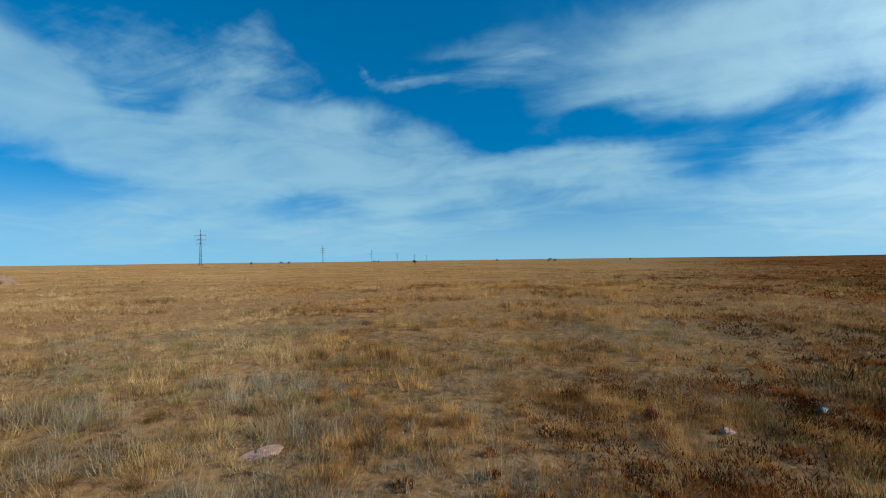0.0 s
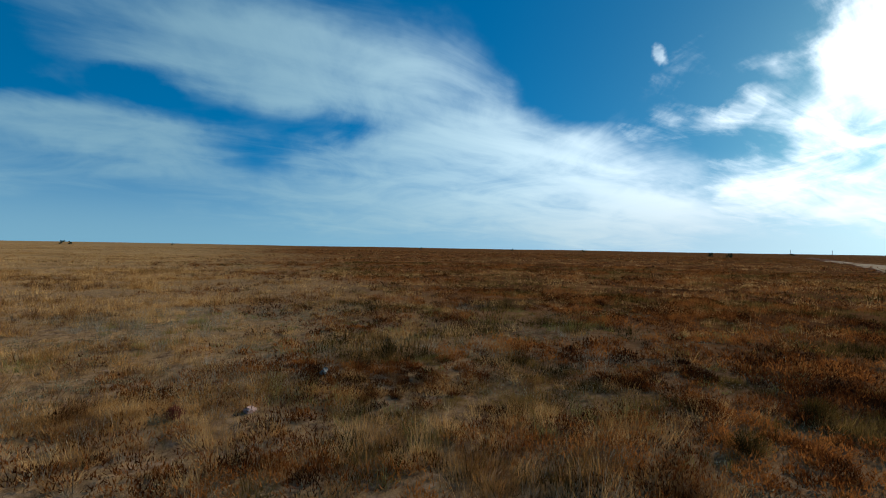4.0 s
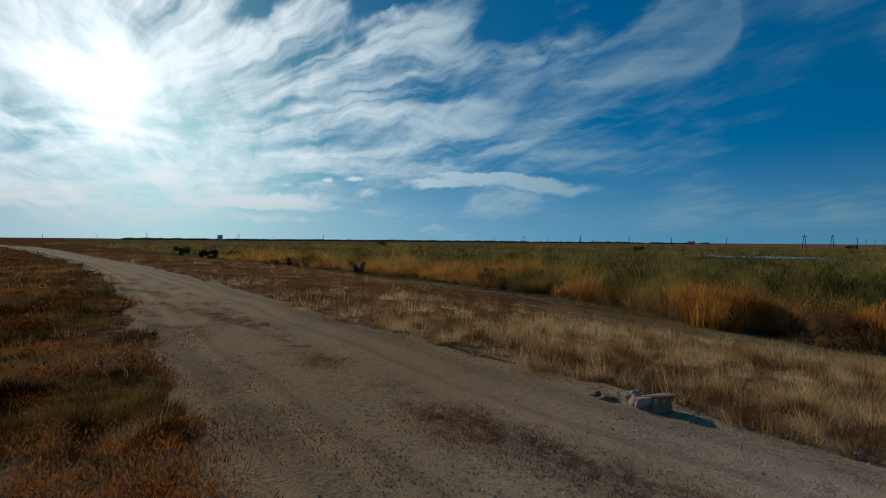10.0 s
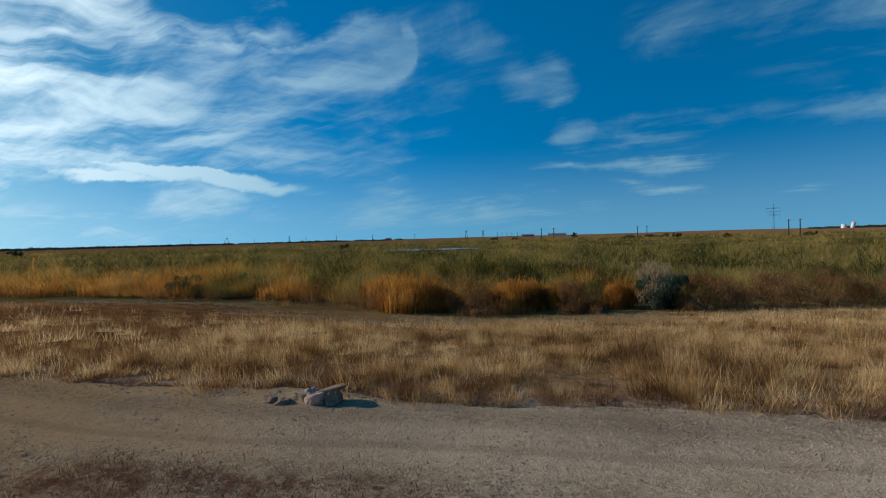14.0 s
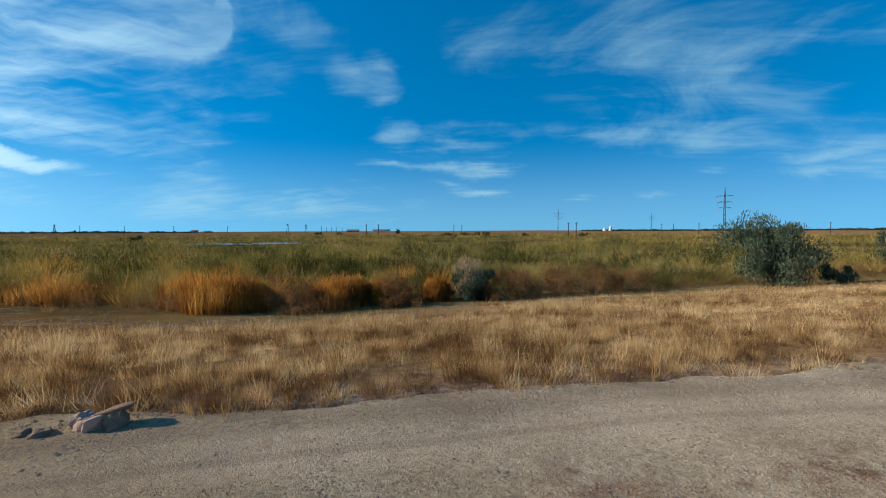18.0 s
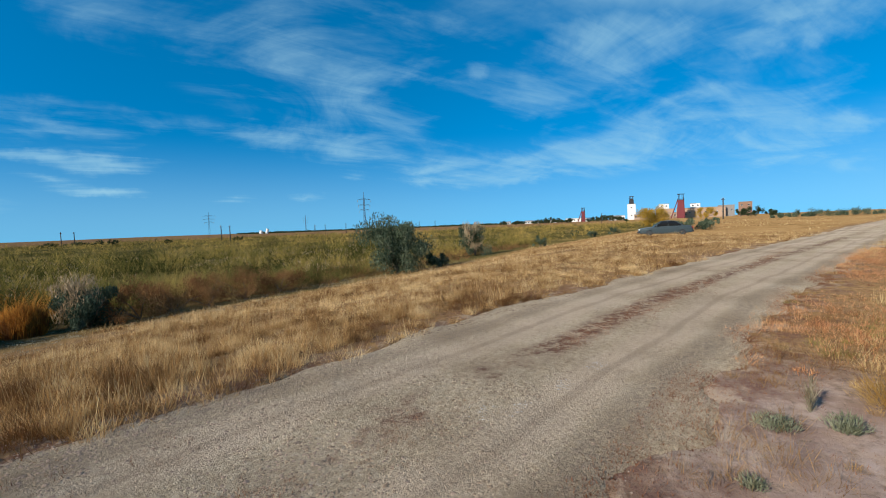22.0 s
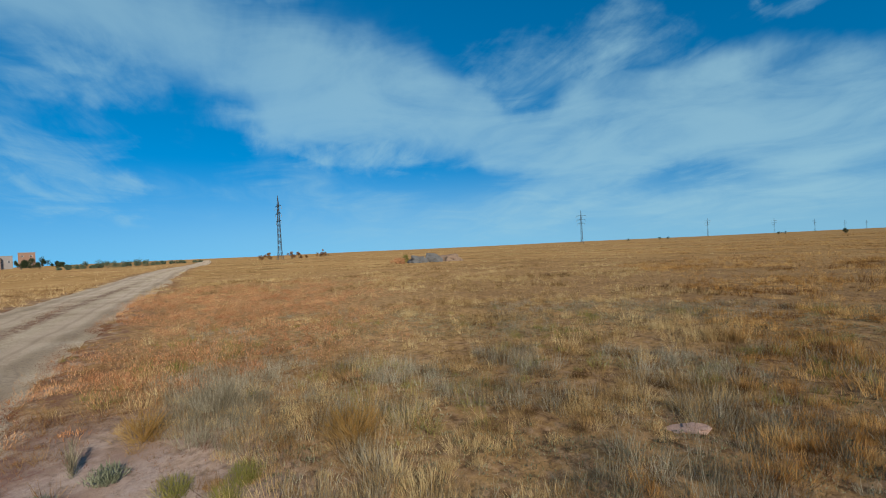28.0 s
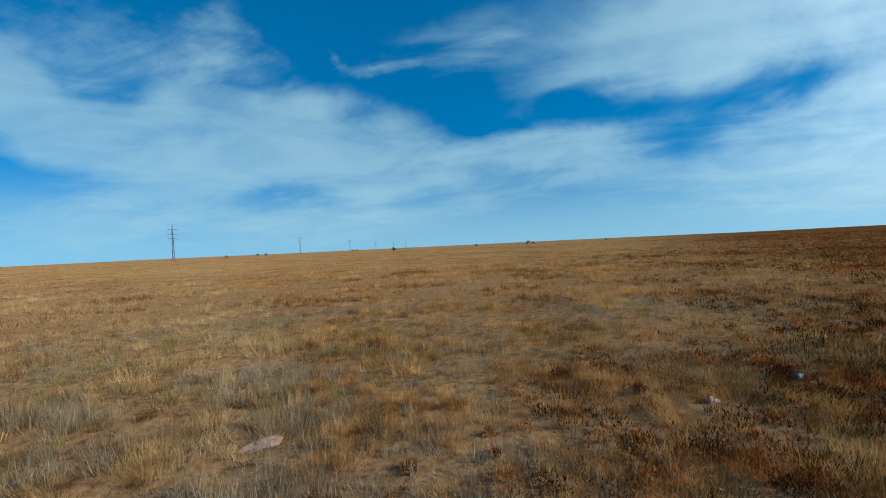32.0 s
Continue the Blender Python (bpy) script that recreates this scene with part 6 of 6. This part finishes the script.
# ---- stones and litter near the road ----
def stone(name, label, at, size, turn, mat, seed, rough=0.3, category="stone"):
    bm = bmesh.new()
    boulder(bm, size, (0, 0, size[2] * 0.55), seed, turn, rough)
    ob = part(name, bm, mat)
    ob.matrix_basis = pose(at[0], at[1], ground_z(*at))
    return tagged(ob, label, category)


PILE = (1.74, -4.66)
stone("rock", "pinkish rough rock at the road's edge", (PILE[0] + 0.06, PILE[1] + 0.02), (0.12, 0.10, 0.09), (0.2, 0.1, 0.4), ROCK, 2.1)
stone("rock", "pale lumpy rock leaning on a pinkish one", (PILE[0] + 0.15, PILE[1] - 0.03), (0.085, 0.08, 0.09), (0.4, 0.2, 1.2), PALEROCK, 5.3, 0.4)
stone("rock", "dark split rock under a flat stone", (PILE[0] - 0.09, PILE[1] + 0.04), (0.10, 0.09, 0.085), (0.1, 0.5, 2.0), DARKROCK, 8.8)
stone("rock", "small brown stone beside the rocks", (PILE[0] + 0.42, PILE[1] + 0.06), (0.07, 0.06, 0.045), (0.1, 0.1, 0.5), DARKROCK, 9.9)
stone("rock", "small brown stone beside the rocks", (PILE[0] + 0.55, PILE[1] + 0.02), (0.06, 0.05, 0.04), (0.3, 0.1, 1.5), DARKROCK, 13.9)
top = stone("flat_stone", "flat brown stone lying over the rocks", (PILE[0] - 0.06, PILE[1] - 0.02), (0.155, 0.085, 0.028), (0.15, 0.22, -0.1), DARKROCK, 21.0, 0.2)
top.matrix_basis = pose(PILE[0] - 0.07, PILE[1] - 0.02, ground_z(*PILE) + 0.125, 0, 0, 8)
stone("stone_slab", "pale pink stone slab lying in dry grass", (-1.71, 4.16), (0.13, 0.075, 0.022), (0.10, -0.10, 0.5), SLAB, 31.0, 0.5)
stone("rock", "small pink stone in the grass", (2.35, 4.46), (0.06, 0.045, 0.03), (0, 0, 0.3), ROCK, 35.0)

bottle = thing("plastic_bottle", "crushed clear plastic bottle lying in grass", "bottle", at=(3.62, 4.95, ground_z(3.62, 4.95) + 0.05), turn=35)
bottle.scale = (0.8, 0.8, 0.8)
bm = bmesh.new()
strut(bm, (-0.11, 0, 0), (0.07, 0, 0.01), 0.045, 0.043, 14)
bmesh.ops.subdivide_edges(bm, edges=[e for e in bm.edges if abs(e.verts[0].co.x - e.verts[1].co.x) > 0.05], cuts=6)
for q in bm.verts:
    q.co.z *= 0.72 + 0.18 * math.sin(q.co.x * 90)
part("body", bm, PLASTIC, bottle)
bm = bmesh.new()
strut(bm, (0.07, 0, 0.01), (0.115, 0, 0.012), 0.043, 0.014, 14)
part("neck", bm, PLASTIC, bottle)
bm = bmesh.new()
strut(bm, (0.115, 0, 0.012), (0.135, 0, 0.012), 0.017, 0.017, 12)
part("cap", bm, BLUEPLASTIC, bottle, "blue screw cap")
bm = bmesh.new()
strut(bm, (-0.05, 0, 0), (0.02, 0, 0), 0.0455, 0.0455, 14)
for q in bm.verts:
    q.co.z *= 0.8
part("paper_label", bm, ROOF, bottle, "faded pale label")


def tumbleweed(name, label, at, high, wide, n, mat, w=0.006, splay=1.0, stalks=0):
    ob = thing(name, label, "plant", at=(at[0], at[1], ground_z(*at)))
    n = n * 2
    a, q, k = rng.random(n) * math.tau, np.sqrt(rng.random(n)), rng.random(n)
    reach = wide * 0.5 * q * (0.35 + 0.65 * k)
    base = np.stack([np.cos(a) * reach, np.sin(a) * reach, 0.85 * high * k * np.sqrt(1.05 - q ** 2)], 1)
    lean = np.stack([np.cos(a), np.sin(a)], 1) * (0.6 * splay * q)[:, None] + rng.normal(0, 0.3, (n, 2))
    blades("foliage", base, high * (0.12 + 0.3 * rng.random(n)), np.full(n, w * 0.75), np.clip(lean, -0.64, 0.64), mat, segs=1, parent=ob)
    for k in range(stalks):
        bm = bmesh.new()
        t = random.random() * math.tau
        strut(bm, (0, 0, 0), (math.cos(t) * wide * 0.35, math.sin(t) * wide * 0.35, high * (0.7 + 0.5 * random.random())), 0.003, 0.001, 5)
        part("stalk", bm, mat, ob)


tumbleweed("saltwort_bush", "dry orange saltwort with stiff branches", (-3.78, 2.28), 0.32, 0.66, 1100, SALTBROWN, 0.0042, 1.7, 22)
tumbleweed("saltwort_bush", "small orange-brown saltwort bush on bare soil", (-5.16, 1.02), 0.27, 0.52, 620, SALTBROWN, 0.0055, 1.7, 16)
tumbleweed("yarrow", "blue-green rosette with one tall pale stalk", (-4.53, 0.66), 0.14, 0.30, 350, ROSETTE, 0.012, 1.2, 0)
tumbleweed("wormwood_stalk", "single tall grey wormwood stalk", (-4.85, 0.50), 0.32, 0.08, 90, SAGE, 0.008, 0.3, 2)
tumbleweed("grey_rosette", "flat grey-green rosette on bare soil", (-4.40, 0.23), 0.10, 0.36, 380, ROSETTE, 0.012, 1.2)
tumbleweed("grey_rosette", "small grey-green rosette on bare soil", (-3.46, 0.05), 0.07, 0.20, 220, ROSETTE, 0.012, 1.2)
tumbleweed("dry_stalk", "dark red dry weed stalk on bare soil", (-2.95, 0.30), 0.24, 0.10, 150, RUST, 0.008, 0.5, 3)
tumbleweed("wormwood_bush", "dark grey dry wormwood bush", (-5.55, 1.75), 0.36, 0.6, 1100, SAGE, 0.006, 0.7, 5)
tumbleweed("red_weed", "small crimson weed in dry grass", (1.82, 4.78), 0.13, 0.16, 260, CRIMSON, 0.012, 0.8)
tumbleweed("green_weed", "fresh green weed at the road's edge", (2.55, -0.35), 0.16, 0.45, 700, FRESH, 0.012, 0.9)
for at in ((-3.95, 0.95), (-3.55, 1.15), (-3.1, 0.75), (-3.75, 1.35)):
    tumbleweed("grass_tussock", "small yellow-green grass tussock on bare soil", at, 0.17, 0.28, 420, GREEN, 0.005, 0.9)
for at, size in (((5.0, -0.9), 0.2), ((5.7, 0.1), 0.22), ((4.3, 0.6), 0.2)):
    tumbleweed("herb_bush", "dark olive-brown herb bush beside the road", at, size, size * 1.8, 700, HERB, 0.006, 1.2)

# red-brown weeds lying flat in the crown of the road
x, y = [], []
for cx, cy, size, n in ((-1.74, -2.56, 0.28, 60), (3.04, -3.0, 0.35, 70), (5.7, -3.4, 0.4, 70), (11.2, -4.15, 0.8, 90), (-7.5, -1.57, 0.9, 240), (-11.2, -0.75, 1.4, 280), (-20.4, 1.3, 3.0, 320), (-3.2, -2.16, 0.45, 60), (-1.6, -3.8, 0.25, 14), (0.4, -4.0, 0.2, 14), (-9.0, -1.3, 0.5, 60), (8.0, -3.9, 0.5, 60)):
    x.append(rng.normal(cx, size, n))
    y.append(cy + rng.normal(0, 0.16, n) + (x[-1] - cx) * -0.2)
x, y = np.concatenate(x), np.concatenate(y)
b, h, w, l = tufts(x, y, 16, 0.07, 0.06, 0.004, 1.2, 0.7)
b[:, 2] = road_z(b[:, 0], b[:, 1]) - 0.004
stuff(blades("road_weeds", b, h, w, l, LITTER, segs=1), "red-brown dry weeds trodden flat on the road", "weeds")

# tall grass in which the car stands
q = way(264.35, 0) * 46.2
x, y = rng.normal(q.x, 1.3, 260), rng.normal(q.y, 2.0, 260)
k = x > way(264.35, 0).x * 46.6
stuff(blades("verge_grass", *clumps(x[k], y[k], 40, 0.3, 0.40, 0.016), TALL, segs=1), "dry grass standing round a parked car", "grass")

# ---- loose gravel ----
def pebbles(name, x, y, size, mat, label):
    n = len(x)
    o = np.array([(1, 0, 0), (-1, 0, 0), (0, 1, 0), (0, -1, 0), (0, 0, 1), (0, 0, -1)], float)
    f = np.array([(0, 2, 4), (2, 1, 4), (1, 3, 4), (3, 0, 4)])
    d, w = road_off(x, y)
    z = np.maximum(road_z(x, y), land(x, y) + relief(x, y)) - 0.004
    scale = size[:, None, None] * (0.6 + 0.8 * rng.random((n, 6, 1))) * np.array([1, 1, 0.55])
    a = rng.random(n) * math.tau
    p = o[None] * scale
    px = p[..., 0] * np.cos(a)[:, None] - p[..., 1] * np.sin(a)[:, None]
    py = p[..., 0] * np.sin(a)[:, None] + p[..., 1] * np.cos(a)[:, None]
    v = np.stack([px + x[:, None], py + y[:, None], p[..., 2] + z[:, None] + 0.002], -1).reshape(-1, 3)
    m = quick_mesh(name, v, (f[None] + 6 * np.arange(n)[:, None, None]).reshape(-1, 3))
    m.materials.append(mat)
    return stuff(new(name, m), label, "gravel")


x = rng.normal(0, 4, 30000)
v = np.where(rng.random(len(x)) < 0.4, rng.normal(-0.80, 0.16, len(x)), np.where(rng.random(len(x)) < 0.5, rng.normal(0.05, 0.2, len(x)), rng.random(len(x)) * 2.2 - 1.1))
d, w = road_off(x, x * 0)
k = rng.random(len(x)) < step(fbm(x / 0.8, v * 2, 3, 44), 0.3, 0.62)
x, v, w = x[k], v[k], w[k]
pebbles("gravel", x, road_mid(x) + v * w, 0.004 + 0.016 * rng.random(len(x)) ** 3.0, GRIT, "fine loose gravel on the dirt road")
x = rng.normal(0, 9, 1500)
d, w = road_off(x, x * 0)
pebbles("road_rubble", x, road_mid(x) - w * (1.0 + 0.06 * rng.normal(0, 1, len(x))), 0.009 + 0.026 * rng.random(len(x)) ** 3, DARKROCK, "small stones and clods along the road's edge")
x = rng.uniform(-4.5, 9.5, 24000)
v = rng.normal(0.15, 0.42, len(x))
d, w = road_off(x, x * 0)
k = rng.random(len(x)) < step(fbm(x / 0.5, v * 3, 3, 46), 0.42, 0.64)
x, v, w = x[k], v[k], w[k]
pebbles("dark_gravel", x, road_mid(x) + v * w, 0.005 + 0.017 * rng.random(len(x)) ** 2.6, PEBBLE, "dark pebbles pressed into the dirt road")
for at in ((-4.68, -1.45), (-3.95, -1.62), (-5.41, -1.28), (-3.7, -1.85)):
    n = 260
    x, y = rng.normal(at[0], 0.10, n), rng.normal(at[1], 0.04, n)
    pebbles("lime_spill", x, y, 0.002 + 0.007 * rng.random(n) ** 2, WHITEWALL, "white lime crumbs spilt on the road")


# ---- car ----
def car(at, turn):
    ob = thing("car", "dark grey-green saloon car parked in dry grass", "car", at=at, turn=turn)
    L, WD = 4.5, 1.72

    def loft(sections, mat, name, label=""):
        bm = bmesh.new()
        loops = []
        for x, half, lo, hi, top in sections:
            pts = [(-half * 0.96, lo), (-half, lo + 0.18 * (hi - lo)), (-half, lo + 0.62 * (hi - lo)), (-half * top, hi), (half * top, hi), (half, lo + 0.62 * (hi - lo)), (half, lo + 0.18 * (hi - lo)), (half * 0.96, lo)]
            loops.append([bm.verts.new((x, p, z)) for p, z in pts])
        for a, b in zip(loops, loops[1:]):
            for k in range(8):
                bm.faces.new((a[k], a[(k + 1) % 8], b[(k + 1) % 8], b[k]))
        bm.faces.new(loops[0][::-1])
        bm.faces.new(loops[-1])
        bmesh.ops.recalc_face_normals(bm, faces=bm.faces)
        bmesh.ops.bevel(bm, geom=list(bm.edges), offset=0.018, segments=2, affect="EDGES")
        return part(name, bm, mat, ob, label)

    loft([(-2.22, 0.70, 0.34, 0.62, 0.9), (-2.1, 0.80, 0.26, 0.70, 0.92), (-1.5, 0.86, 0.22, 0.80, 0.92), (-0.8, 0.86, 0.22, 0.88, 0.94), (0.8, 0.86, 0.22, 0.92, 0.94), (1.5, 0.86, 0.24, 0.94, 0.92), (2.1, 0.80, 0.30, 0.90, 0.9), (2.24, 0.72, 0.38, 0.78, 0.9)], CARPAINT, "body")
    loft([(-0.95, 0.74, 0.86, 0.90, 0.95), (-0.25, 0.72, 0.86, 1.34, 0.82), (0.75, 0.72, 0.88, 1.36, 0.82), (1.55, 0.72, 0.90, 0.96, 0.95)], CARGLASS, "windscreen_and_windows", "dark tinted glass")
    loft([(-0.30, 0.60, 1.33, 1.36, 0.9), (0.0, 0.62, 1.345, 1.40, 0.9), (0.5, 0.62, 1.35, 1.41, 0.9), (0.85, 0.60, 1.33, 1.37, 0.9)], CARPAINT, "roof")
    for s in (-1, 1):
        for x0, x1, z1 in ((-0.95, -0.28, 1.35), (0.24, 0.22, 1.36), (1.55, 0.80, 1.37)):
            bm = bmesh.new()
            strut(bm, (x0, s * 0.745, 0.88), (x1, s * 0.60, z1), 0.04, 0.035, 6)
            part("pillar", bm, CARPAINT, ob)
        for x, name, mat in ((-2.17, "headlight", LAMPGLASS), (2.19, "tail_light", REDLAMP)):
            bm = bmesh.new()
            box(bm, (0.14, 0.40, 0.15), (x, s * 0.54, 0.62 if x < 0 else 0.74), bevel=0.03)
            part(name, bm, mat, ob)
        bm = bmesh.new()
        box(bm, (0.12, 0.2, 0.12), (-0.72, s * 0.93, 0.95), bevel=0.03)
        part("side_mirror", bm, CARPAINT, ob)
        for x in (-0.05, 0.95):
            bm = bmesh.new()
            box(bm, (0.16, 0.03, 0.03), (x, s * 0.865, 0.76), bevel=0.008)
            part("door_handle", bm, BLACKSTEEL, ob)
        for x in (-1.35, 1.35):
            wheel = bmesh.new()
            m = Matrix.Translation((x, s * 0.76, 0.31)) @ Euler((math.pi / 2, 0, 0)).to_matrix().to_4x4()
            bmesh.ops.create_cone(wheel, cap_ends=True, segments=28, radius1=0.31, radius2=0.31, depth=0.2, matrix=m)
            bmesh.ops.bevel(wheel, geom=[e for e in wheel.edges if e.calc_face_angle(0) > 1], offset=0.03, segments=2, affect="EDGES")
            tyre = part("wheel", wheel, BLACKSTEEL, ob)
            rim = bmesh.new()
            m = Matrix.Translation((x, s * 0.865, 0.31)) @ Euler((math.pi / 2, 0, 0)).to_matrix().to_4x4()
            bmesh.ops.create_cone(rim, cap_ends=True, segments=20, radius1=0.2, radius2=0.17, depth=0.03, matrix=m)
            part("rim", rim, STEEL, tyre, "dull metal rim")
    for x, z in ((-2.25, 0.36), (2.26, 0.42)):
        bm = bmesh.new()
        box(bm, (0.1, 1.5, 0.17), (x, 0, z), bevel=0.04)
        part("bumper", bm, BLACKSTEEL, ob)
    bm = bmesh.new()
    box(bm, (0.06, 0.7, 0.1), (-2.235, 0, 0.6), bevel=0.02)
    part("grille", bm, BLACKSTEEL, ob)


p = way(264.35, 0) * 47.0
car((p.x, p.y, ground_z(p.x, p.y) - 0.02), -264.35 + 180 + 180 + 6)
